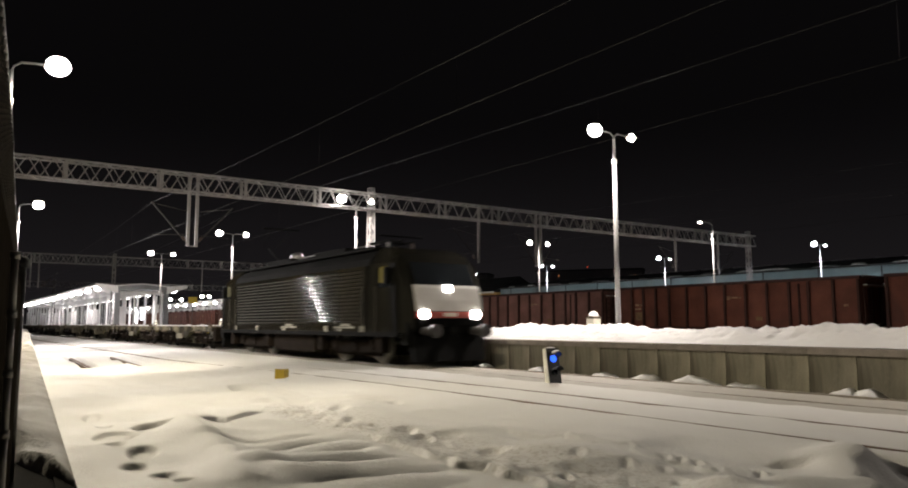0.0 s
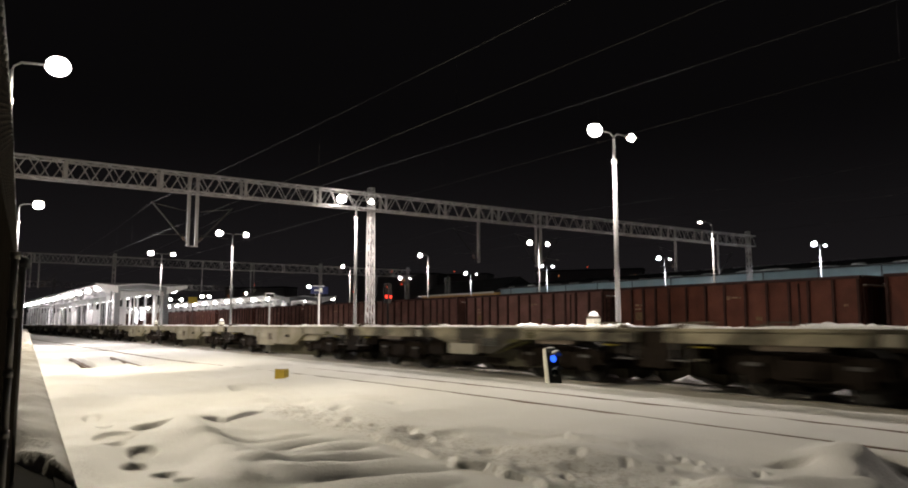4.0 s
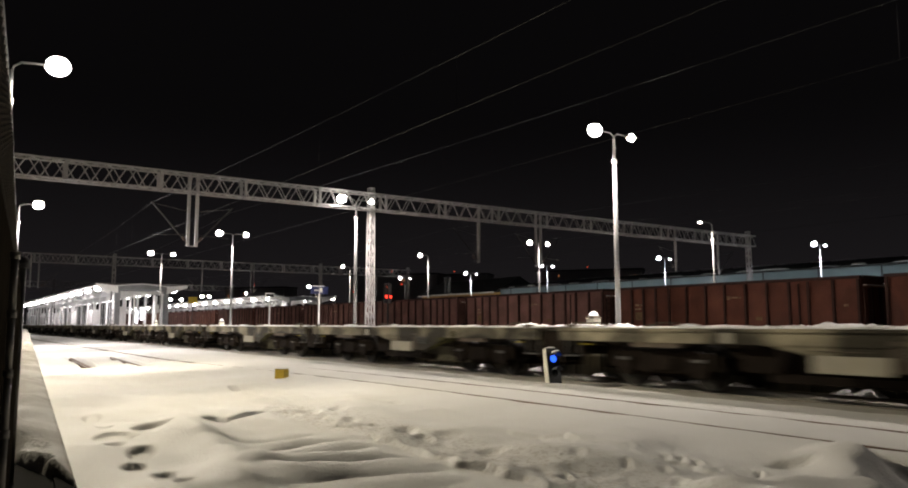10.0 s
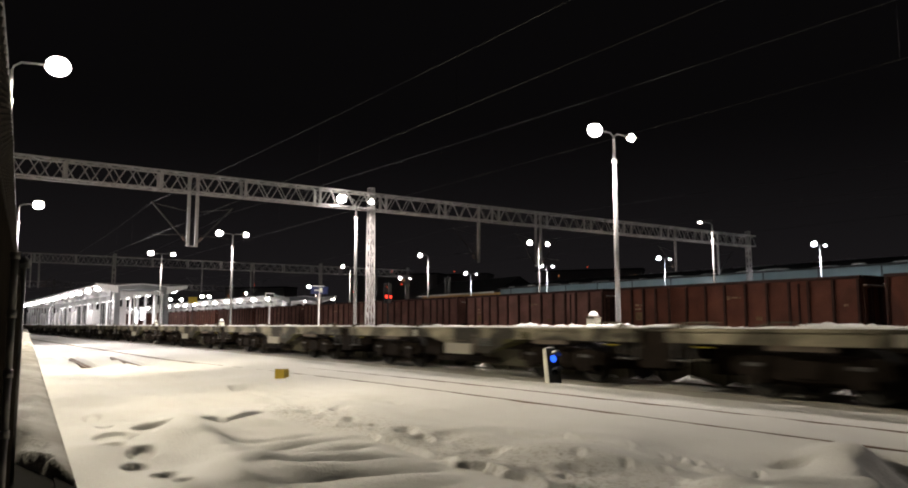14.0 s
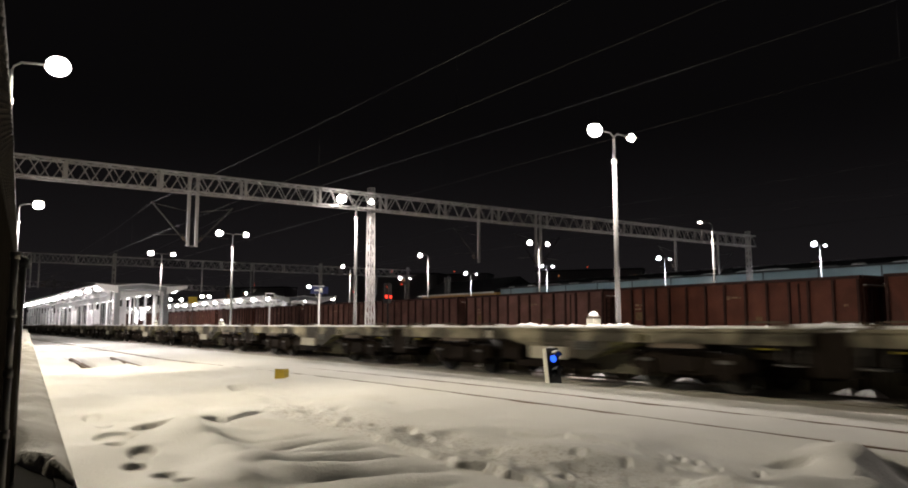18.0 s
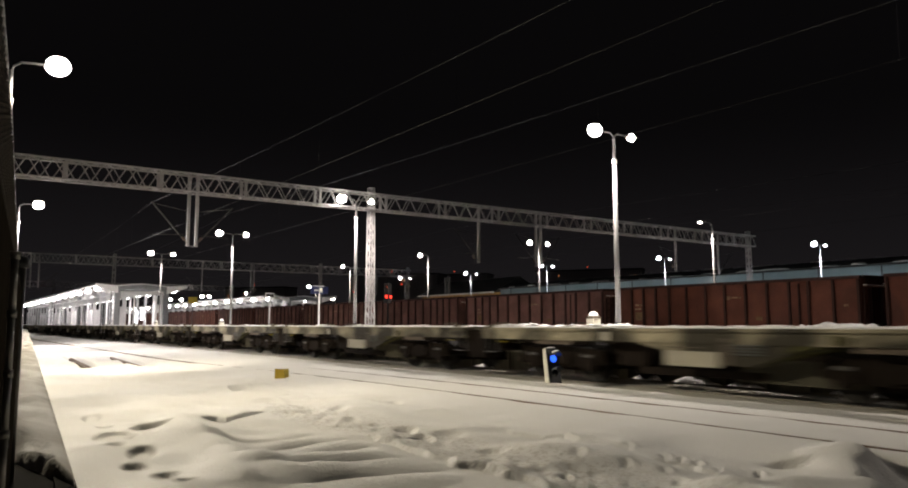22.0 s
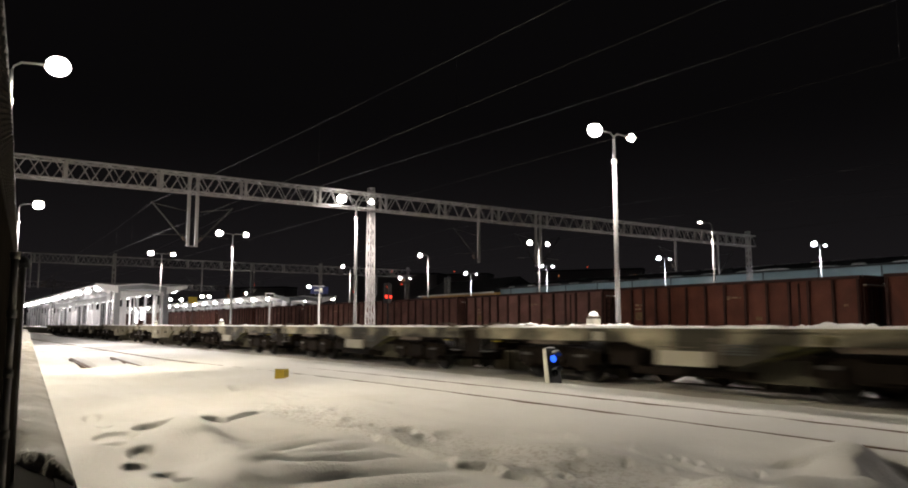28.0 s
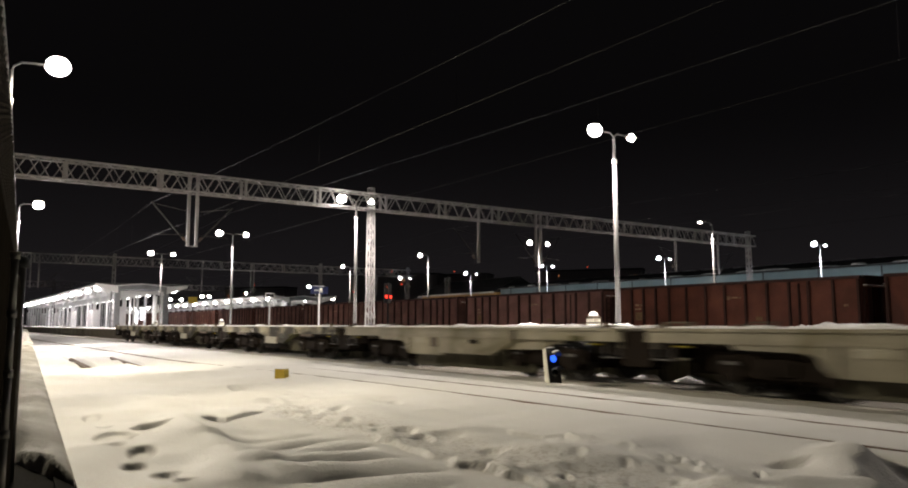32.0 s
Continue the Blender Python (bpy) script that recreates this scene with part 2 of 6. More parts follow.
CANOPY_LIGHT = glow("canopy_light", (1.0, 0.96, 0.96), 20.0)
HEADLIGHT = glow("headlight_glass", (1.0, 0.97, 0.92), 30.0)
BLUE_LENS = glow("blue_lens", (0.025, 0.12, 1.0), 2.0)
RED_LENS = glow("red_lens", (1.0, 0.03, 0.015), 5.0)
WINDOW_WARM = glow("lit_window_warm", (1.0, 0.40, 0.16), 0.22)
WINDOW_RED = glow("red_beacon", (1.0, 0.10, 0.04), 0.6)
ARM_GREY = paint("weathered_arm_tube", (0.014, 0.013, 0.012), 0.6, 0.3, vary=0.2)
SHELTER_LIT = glow("lit_shelter_sign", (0.93, 0.95, 1.0), 3.0)


# ---- mesh building ----
class Shape:
    """Collects vertices and faces for one mesh."""

    def __init__(self):
        self.v, self.f = [], []

    def add(self, verts, faces):
        n = len(self.v)
        self.v.extend([tuple(p) for p in verts])
        self.f.extend([tuple(i + n for i in q) for q in faces])
        return self

    def box(self, x0, x1, y0, y1, z0, z1, bevel=0.0):
        if bevel:
            return self.prism([(x0 + bevel, z0), (x1 - bevel, z0), (x1, z0 + bevel), (x1, z1 - bevel), (x1 - bevel, z1), (x0 + bevel, z1), (x0, z1 - bevel), (x0, z0 + bevel)], y0, y1)
        v = [(x, y, z) for z in (z0, z1) for y in (y0, y1) for x in (x0, x1)]
        return self.add(v, [(0, 2, 3, 1), (4, 5, 7, 6), (0, 1, 5, 4), (2, 6, 7, 3), (0, 4, 6, 2), (1, 3, 7, 5)])

    def prism(self, outline, a, b, axis="y"):
        """An outline in (x, z) drawn out along y; with axis x the outline is (y, z), with z it is (x, y)."""
        put = {"y": lambda p, d: (p[0], d, p[1]), "x": lambda p, d: (d, p[0], p[1]), "z": lambda p, d: (p[0], p[1], d)}[axis]
        n = len(outline)
        v = [put(p, a) for p in outline] + [put(p, b) for p in outline]
        f = [tuple(range(n)), tuple(range(2 * n - 1, n - 1, -1))]
        f += [(i, n + i, n + (i + 1) % n, (i + 1) % n) for i in range(n)]
        return self.add(v, f)

    def tube(self, a, b, r, r2=None, n=8, caps=True):
        a, b = Vector(a), Vector(b)
        d = (b - a).normalized()
        side = d.orthogonal().normalized()
        up = d.cross(side)
        r2 = r if r2 is None else r2
        v = []
        for c, rr in ((a, r), (b, r2)):
            for i in range(n):
                w = 2 * math.pi * (i + 0.5) / n
                v.append(c + side * (rr * math.cos(w)) + up * (rr * math.sin(w)))
        f = [(i, (i + 1) % n, n + (i + 1) % n, n + i) for i in range(n)]
        if caps:
            f += [tuple(range(n - 1, -1, -1)), tuple(range(n, 2 * n))]
        return self.add(v, f)

    def bar(self, a, b, w, h=None):
        """A square bar from a to b."""
        return self.tube(a, b, w * 0.7071, None, 4)

    def path(self, pts, r, n=6):
        """One round bar along a line of points."""
        pts = [Vector(p) for p in pts]
        v = []
        for k, p in enumerate(pts):
            d = (pts[min(k + 1, len(pts) - 1)] - pts[max(k - 1, 0)]).normalized()
            side = d.cross(Vector((0, 0, 1)) if abs(d.z) < 0.9 else Vector((1, 0, 0))).normalized()
            up = side.cross(d)
            v += [p + side * (r * math.cos(2 * math.pi * i / n)) + up * (r * math.sin(2 * math.pi * i / n)) for i in range(n)]
        f = [(k * n + i, k * n + (i + 1) % n, (k + 1) * n + (i + 1) % n, (k + 1) * n + i) for k in range(len(pts) - 1) for i in range(n)]
        f += [tuple(range(n - 1, -1, -1)), tuple((len(pts) - 1) * n + i for i in range(n))]
        return self.add(v, f)

    def ball(self, c, rx, ry, rz, n=12, m=8, low=-1.0, high=1.0):
        """An ellipsoid, or the slice of it between two heights (-1 to 1)."""
        c = Vector(c)
        v, f = [], []
        a0, a1 = math.asin(low), math.asin(high)
        for j in range(m + 1):
            t = a0 + (a1 - a0) * j / m
            for i in range(n):
                w = 2 * math.pi * i / n
                v.append(c + Vector((rx * math.cos(t) * math.cos(w), ry * math.cos(t) * math.sin(w), rz * math.sin(t))))
        for j in range(m):
            for i in range(n):
                f.append((j * n + i, j * n + (i + 1) % n, (j + 1) * n + (i + 1) % n, (j + 1) * n + i))
        f += [tuple(range(n - 1, -1, -1)), tuple(m * n + i for i in range(n))]
        return self.add(v, f)

    def mesh(self, name, material, smooth=False):
        me = bpy.data.meshes.new(name)
        me.from_pydata(self.v, [], self.f)
        me.materials.append(material)
        if smooth:
            me.polygons.foreach_set("use_smooth", [True] * len(me.polygons))
        me.update()
        return me


def part(name, shape, material, parent, label="", at=None, smooth=False):
    """One mesh object under a thing or a part."""
    ob = new(name, shape.mesh(name, material, smooth) if isinstance(shape, Shape) else shape)
    ob.parent = parent
    if at is not None:
        ob.matrix_basis = at
    if label:
        ob["label"] = label
    return ob


def thing(name, label, category, m=None, group="", kind=""):
    ob = new(name)
    ob.empty_display_size = 0.3
    if m is not None:
        ob.matrix_basis = m
    return tagged(ob, label, category, group, kind)


def heights(name, xs, ys, z, material):
    """A smooth sheet over a grid of x and y; z is an array of heights."""
    X, Y = np.meshgrid(xs, ys, indexing="ij")
    nx, ny = len(xs), len(ys)
    co = np.stack([X, Y, z], -1).reshape(-1, 3)
    i = (np.arange(nx - 1)[:, None] * ny + np.arange(ny - 1)[None, :]).ravel()
    quads = np.stack([i, i + ny, i + ny + 1, i + 1], -1)
    me = bpy.data.meshes.new(name)
    me.vertices.add(len(co))
    me.vertices.foreach_set("co", co.ravel().astype(np.float32))
    me.loops.add(quads.size)
    me.loops.foreach_set("vertex_index", quads.ravel().astype(np.int32))
    me.polygons.add(len(quads))
    me.polygons.foreach_set("loop_start", np.arange(0, quads.size, 4, dtype=np.int32))
    me.polygons.foreach_set("use_smooth", np.ones(len(quads), dtype=bool))
    me.materials.append(material)
    me.update(calc_edges=True)
    me.validate()
    return me


def waves(X, Y, seed, sizes):
    """Sums of sines with random directions: a soft uneven surface."""
    rng = np.random.RandomState(seed)
    out = np.zeros_like(X)
    for size, amount in sizes:
        for _ in range(7):
            w = rng.uniform(0, 2 * np.pi)
            k = 2 * np.pi / (size * rng.uniform(0.7, 1.4))
            out += amount / 2.6 * np.sin(k * (X * np.cos(w) + Y * np.sin(w)) + rng.uniform(0, 6.28))
    return out


# ---- the ground: one sheet of snow to the horizon ----
def spread(*runs):
    """Grid lines: runs of (start, end, step)."""
    return np.unique(np.round(np.concatenate([np.arange(a, b, s) for a, b, s in runs]), 4))


def snow_level(X, Y):
    soft = lambda v, a, b: np.clip((v - a) / (b - a), 0, 1) ** 2 * (3 - 2 * np.clip((v - a) / (b - a), 0, 1))
    xs, ys = X[:, 0], Y[0, :]
    far = 1 - soft(-X, 25, 60)
    rough = (1 - soft(Y, 6.3, 7.4)) * far * (1 - soft(X, 8, 14))
    z = -0.10 + rough * waves(X, Y, 3, ((3.5, 0.035), (1.6, 0.018), (0.7, 0.010)))
    z = z + 0.094 * soft(Y, 6.2, 7.6) - 0.014 * soft(Y, 11.0, 11.7) - 0.125 * soft(Y, 13.12, 13.34) + 0.004 * waves(X, Y, 9, ((1.2, 1.0), (4.0, 1.0)))

    def mark(cx, cy, rx, ry, h, turn=0.0, power=1):
        """Adds a mound or a hole; a higher power gives steeper sides."""
        r = 2.4 * max(rx, ry)
        a, b = np.searchsorted(xs, (cx - r, cx + r))
        c, d = np.searchsorted(ys, (cy - r, cy + r))
        dx, dy = X[a:b, c:d] - cx, Y[a:b, c:d] - cy
        q = ((dx * np.cos(turn) + dy * np.sin(turn)) / rx) ** 2 + ((dy * np.cos(turn) - dx * np.sin(turn)) / ry) ** 2
        z[a:b, c:d] += h * np.exp(-q ** power)

    # sleepers of the bay track swell under the snow
    phase = X + 6.60 - 0.05 * (Y - 3.2) + 0.06 * np.sin(Y * 2.3 + X)
    ridge = (np.abs(np.sin(np.pi * phase / 0.68)) + 0.01) ** 0.75
    z = z + 0.100 * (ridge - 0.72) * np.exp(-((Y - 3.22) / 0.72) ** 4) * soft(X, -9.4, -8.4) * (1 - soft(X, -5.7, -4.9)) * (0.8 + 0.25 * np.sin(X * 1.7 + 1))
    # drifts
    for cx, cy, rx, ry, h, turn in ((-10.3, 2.72, 1.1, 0.26, 0.06, -0.12), (-8.9, 2.58, 1.2, 0.28, 0.085, -0.12), (-7.4, 2.42, 1.1, 0.26, 0.08, -0.12), (-6.4, 1.75, 0.8, 0.22, 0.05, 0.1), (-12.5, 3.5, 2.6, 0.40, 0.05, 0.1), (-4.4, 3.9, 0.9, 0.35, 0.05, 0.0),
                                    (-6.2, 5.15, 1.2, 0.22, 0.06, 0.05), (-5.0, 5.45, 0.9, 0.25, 0.06, 0.1), (-6.9, 5.55, 0.8, 0.2, 0.04, 0.0), (-3.6, 5.25, 0.5, 0.24, 0.12, -0.2), (-1.6, 5.0, 0.5, 0.6, 0.12, 0.0)):
        mark(cx, cy, rx, ry, h, turn)
    for cx, cy, rx, ry, h, turn in ((-10.6, 3.0, 0.9, 0.30, 0.05, -0.10), (-9.0, 2.62, 1.0, 0.24, 0.06, -0.06), (-7.7, 2.55, 0.8, 0.20, 0.05, 0.0), (-6.75, 2.62, 0.7, 0.16, 0.045, 0.0), (-6.4, 2.18, 0.5, 0.14, 0.05, 0.15)):
        mark(cx, cy, rx, ry, h, turn)
    mark(-3.50, 5.70, 0.50, 0.36, 0.17, 0.5)
    mark(-3.05, 5.05, 0.42, 0.26, 0.15, 0.3)
    # a heaped edge beside the first track drops into a hollow
    past = (X + 3.86) * 0.862 + (Y - 7.41) * 0.507 + 0.05 * np.sin(Y * 5.0) + 0.03 * np.sin(Y * 11.0 + 1)
    along = soft(Y, 4.6, 5.4) * (1 - soft(Y, 7.35, 7.75)) * (1 - soft(X, -1.9, -1.2))
    z = z + along * (0.085 * np.exp(-((past + 0.05) / 0.30) ** 2) - 0.21 * soft(past, -0.02, 0.38) + 0.10 * soft(past, 1.3, 2.2))
    mark(-3.95, 7.12, 0.34, 0.26, 0.06, 0.4)
    mark(-4.08, 6.72, 0.20, 0.12, -0.05, 0.6, 2)
    z += np.exp(-((X + 3.6) / 0.7) ** 4 - ((Y - 5.6) / 0.8) ** 4) * waves(X, Y, 71, ((0.6, 0.02),))
    # a trodden trail ends in a ragged step
    line = 4.20 + 0.14 * np.clip(-X - 7.0, 0, 2) + 0.05 * np.sin(X * 7.1) * np.sin(X * 3.7 + 1) + waves(X, Y, 81, ((0.5, 0.020), (0.19, 0.014), (0.10, 0.008)))
    d = Y - line
    z = z + 0.095 * np.clip(d / 0.05 + 0.5, 0, 1) * np.exp(-np.clip(d, 0, 9) / 0.35) * soft(X, -8.4, -7.4) * (1 - soft(X, -5.0, -4.4)) * (0.75 + 0.35 * np.sin(X * 4.3) * np.sin(X * 1.9))
    # a second, lower ragged edge on the far side of the trail
    d = Y - (6.00 + 0.05 * np.sin(X * 2.9) + 0.04 * np.sin(X * 6.7 + 2) + waves(X, Y, 83, ((0.4, 0.022), (0.15, 0.016))))
    z = z + 0.042 * np.clip(d / 0.045 + 0.5, 0, 1) * np.exp(-np.clip(d, 0, 9) / 0.30) * soft(X, -8.2, -7.0) * (1 - soft(X, -4.3, -3.8)) * (0.7 + 0.5 * np.sin(X * 5.1) * np.sin(X * 2.3))
    rng = np.random.RandomState(11)
    trail = np.exp(-((Y - 4.66 - 0.10 * np.sin(X * 1.3)) / 0.34) ** 4) * soft(X, -12.5, -11.5) * (1 - soft(X, -3.6, -2.8))
    z = z + trail * (waves(X, Y, 44, ((0.55, 0.014), (0.22, 0.006))) + waves(X, Y, 45, ((0.11, 0.0032),)) * (0.4 + 0.6 * np.sin(X * 2.3) ** 2))
    for k in range(40):
        cx = rng.uniform(-12.0, -3.8)
        mark(cx, 4.70 + 0.10 * np.sin(cx * 1.3) + rng.normal(0, 0.22), rng.uniform(0.025, 0.05), rng.uniform(0.02, 0.045), rng.uniform(0.006, 0.022), rng.uniform(-1, 1), 2)
    for k in range(60):
        cx = rng.uniform(-9, -3.8)
        mark(cx, 5.95 + 0.03 * (cx + 6) + rng.normal(0, 0.16), rng.uniform(0.02, 0.05), rng.uniform(0.02, 0.04), rng.uniform(0.006, 0.018) * rng.choice((1, -0.5)), 0.0, 2)
    z += np.exp(-((X + 14.0) / 2.6) ** 4 - ((Y - 5.45 + 0.12 * (X + 14)) / 0.55) ** 4) * waves(X, Y, 52, ((0.9, 0.022), (0.4, 0.014)))
    # ploughs left a low ragged crest beside the running line
    crest = 10.62 + 0.05 * np.sin(X * 1.1) + 0.04 * np.sin(X * 2.7 + 1) + 0.014 * np.sin(X * 9.0 + 2)
    z = z + 0.022 * soft(Y - crest, -0.72, 0.0) - 0.066 * soft(Y - crest, 0.0, 0.07) + 0.044 * soft(Y, 13.2, 13.6)
    # single footprints beside the platform
    for cx, cy, ra, rc, h in ((-10.32, 2.38, 0.34, 0.24, 0.075), (-10.35, 3.21, 0.26, 0.17, 0.06), (-8.56, 1.88, 0.28, 0.14, 0.05), (-7.96, 1.68, 0.2, 0.12, 0.04), (-7.33, 1.82, 0.22, 0.11, 0.045), (-9.81, 1.82, 0.26, 0.22, 0.035), (-9.6, 1.96, 0.2, 0.1, 0.03),
                              (-12.05, 1.93, 0.35, 0.11, 0.03), (-10.87, 1.9, 0.24, 0.09, 0.03), (-9.15, 1.7, 0.2, 0.12, 0.03), (-6.91, 1.74, 0.15, 0.1, 0.03), (-6.53, 1.79, 0.18, 0.09, 0.03)):
        mark(cx, cy, ra, rc, -1.5 * h, math.atan2(cy, cx), 4)
    mark(-10.75, 3.79, 0.58, 0.10, -0.085, -0.79, 3)
    mark(-10.44, 3.20, 0.28, 0.09, -0.05, -0.55, 3)
    mark(-5.9, 2.25, 0.14, 0.34, -0.018, -0.5, 2)
    # prints along the trail
    for cx, cy, ra, rc, h in ((-15.63, 5.3, 0.36, 0.17, 0.12), (-10.86, 4.44, 0.28, 0.16, 0.045), (-10.85, 4.83, 0.26, 0.12, 0.05), (-10.81, 5.28, 0.24, 0.13, 0.06), (-9.72, 4.96, 0.2, 0.09, 0.05), (-11.03, 6.44, 0.24, 0.1, 0.05),
                              (-12.48, 5.23, 0.3, 0.11, 0.04), (-8.26, 4.99, 0.24, 0.12, 0.06), (-7.57, 4.8, 0.24, 0.12, 0.055), (-7.63, 5.2, 0.26, 0.18, 0.05), (-6.37, 4.9, 0.2, 0.14, 0.055)):
        mark(cx, cy, ra, rc, -0.9 * h, math.atan2(cy, cx), 2)
    for cx, cy, ra, rc, h in ((-6.5, 6.07, 0.2, 0.04, 0.05), (-5.53, 6.08, 0.16, 0.09, 0.035), (-5.04, 6.07, 0.15, 0.09, 0.035), (-4.89, 6.12, 0.14, 0.05, 0.045), (-4.7, 6.12, 0.16, 0.07, 0.055), (-4.42, 6.07, 0.14, 0.06, 0.03), (-4.11, 6.23, 0.18, 0.05, 0.06),
                              (-5.43, 5.25, 0.2, 0.13, 0.05), (-4.94, 4.62, 0.2, 0.06, 0.06), (-4.88, 5.33, 0.16, 0.08, 0.045), (-4.55, 5.47, 0.14, 0.08, 0.035), (-4.2, 5.24, 0.16, 0.12, 0.045)):
        mark(cx, cy, 0.8 * ra, 0.5 * rc, -0.50 * h, math.atan2(cy, cx), 2)
        mark(cx - 0.02, cy + 0.09, 0.8 * ra, 0.5 * rc, 0.30 * h, math.atan2(cy, cx) + 0.4, 2)
    # the rails of the bay track lie bare in two slots
    off = Y - (5.12 - 0.06 * (X + 30.0))
    for side in (-0.755, 0.755):
        z = z - 0.36 * np.exp(-((off - side - (0.05 if side > 0 else 0.0)) / (0.27 if side > 0 else 0.22)) ** 4) * soft(X, -36.0, -33.0) * (1 - soft(X, -27.0, -25.6))
    mark(-43.2, 4.36, 0.7, 0.30, -0.22, 0.0, 2)
    mark(-33.6, 3.55, 0.6, 0.30, -0.20, 0.0, 2)
    # flange grooves beside the rails
    for rail, side in ((TRACK1 - 0.675, 1), (TRACK1 + 0.675, -1)):
        z = z - 0.030 * np.clip((X + 25.0) / 11.0, 0.12, 1.0) * np.exp(-((Y - bend1(X) - rail - 0.010 * side) / 0.044) ** 4) * (0.8 + 0.3 * np.sin(X * 2.1) * np.sin(X * 0.63 + 1))
    z = z - 0.016 * np.exp(-((Y - 12.5) / 0.045) ** 4) + 0.022 * soft(Y, 11.2, 11.6)
    # clods that the ploughs pushed against the platform wall
    for cx in np.arange(-40, 4, 1.27):
        h = rng.uniform(-0.04, 0.10)
        mark(cx + rng.uniform(-0.5, 0.5), 13.72, rng.uniform(0.18, 0.55), 0.15, max(h, 0.0) * 0.4)
    return z


gx = spread((-2600, -400, 250), (-400, -120, 20), (-120, -60, 3), (-60, -20, 0.4), (-20, -12.2, 0.09), (-12.2, -1.8, 0.027), (-1.8, -1.2, 0.1), (-1.2, 12, 0.4), (12, 60, 4), (60, 1000, 120))
gy = spread((-900, -40, 100), (-40, -6, 4), (-6, 0, 0.5), (0, 1.2, 0.15), (1.2, 6.6, 0.027), (6.6, 7.4, 0.08), (7.4, 9.7, 0.08), (6.6, 7.7, 0.03), (7.74, 7.98, 0.0125), (8.2, 9.1, 0.03), (9.1, 9.34, 0.0125), (9.34, 9.8, 0.06), (9.8, 10.4, 0.08), (10.4, 10.9, 0.02), (10.9, 13.1, 0.08), (13.1, 13.4, 0.03), (13.4, 14.3, 0.08), (14.3, 70, 5), (70, 500, 60), (500, 2600, 300))
GX, GY = np.meshgrid(gx, gy, indexing="ij")
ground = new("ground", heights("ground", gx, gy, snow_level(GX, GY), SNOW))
tagged(ground, "deep trodden snow over the station yard and its tracks", "ground", kind="structure")


# ---- rails ----
def rail_profile(s):
    """Half of a flat-bottom rail, mirrored."""
    half = [(0.0, 0.0), (0.030, 0.0), (0.036, -0.008), (0.036, -0.035), (0.010, -0.045), (0.008, -0.125), (0.070, -0.150), (0.075, -0.160)]
    return [(a, b) for a, b in half] + [(-a, b) for a, b in reversed(half[1:])]


def rail_track(label, y, x0, x1, material, turn=0.0, drop=-0.006):
    line = thing("railway_track", label, "railway track", pose(0, y, drop, 0, 0, turn), kind="structure")
    for side in (-GAUGE_HALF, GAUGE_HALF):
        part("rail", Shape().prism([(side + a, b) for a, b in rail_profile(1)], x0, x1, "x"), material, line)
    return line


first_track = thing("railway_track", "brown steel rails showing as two thin lines in smooth snow", "railway track", pose(0, TRACK1, -0.003), kind="structure")
for side in (-0.675, 0.675):
    marks = [60.0 - 2.0 * k for k in range(120)] + [-420.0]
    ring = rail_profile(1)
    n_ring = len(ring)
    bent = Shape().add([(x, side + a + float(bend1(x)), b - 0.022 * (1 - min(max((x + 25.0) / 11.0, 0.0), 1.0))) for x in marks for a, b in ring], [(k * n_ring + i, k * n_ring + (i + 1) % n_ring, (k + 1) * n_ring + (i + 1) % n_ring, (k + 1) * n_ring + i) for k in range(len(marks) - 1) for i in range(n_ring)])
    part("rail", bent, RAIL_RUST, first_track)
rail_track("steel rails of the running line along the platform", TRACK2, -420, 60, RAIL_SHINE, drop=-0.034)
rail_track("snowed-in rails behind the island platform", TRACK3, -420, 60, RAIL_RUST)
rail_track("rails under the parked open wagons", TRACK4, -420, 60, RAIL_RUST)
bay = thing("railway_track", "bay track buried in snow, its rusty rails bare in two slots", "railway track", pose(-30, 5.12, -0.13, 0, 0, -math.degrees(math.atan(0.06))), kind="structure")
for side in (-GAUGE_HALF, GAUGE_HALF):
    part("rail", Shape().prism([(side + a, b) for a, b in rail_profile(1)], -4.5, 4.2, "x"), RAIL_RUST, bay)
    part("guard_rail", Shape().prism([(side - 0.11 + a * 0.8, b - 0.01) for a, b in rail_profile(1)], -4.0, 3.6, "x"), RAIL_RUST, bay)

# ---- the island platform ----
platform = thing("platform", "island platform of grey concrete panels with a projecting coping", "platform", kind="structure")
part("core", Shape().box(-330, 55, PLAT_EDGE + 0.14, PLAT_BACK, -0.4, PLAT_Z - 0.012), CONCRETE, platform)
PANEL = 0.945
panel_mesh = Shape().box(-PANEL / 2 + 0.008, PANEL / 2 - 0.008, 0.0, 0.15, -0.38, PLAT_Z - 0.13, 0.008).mesh("panel", CONCRETE)
cope_mesh = Shape().box(-PANEL + 0.006, PANEL - 0.006, -0.06, 0.5, PLAT_Z - 0.13, PLAT_Z, 0.012).mesh("coping_slab", COPING)
for i in range(108):
    part("panel", panel_mesh, None, platform, at=pose(4.55 - PANEL * i, PLAT_EDGE + 0.02 + random.uniform(-0.004, 0.004), random.uniform(-0.003, 0.003)))
for i in range(54):
    part("coping_slab", cope_mesh, None, platform, at=pose(4.1 - 2 * PANEL * i, PLAT_EDGE, random.uniform(-0.003, 0.003)))
part("far_wall", Shape().box(-330, -97.6, PLAT_EDGE, PLAT_EDGE + 0.13, -0.4, PLAT_Z, 0.01), CONCRETE, platform)

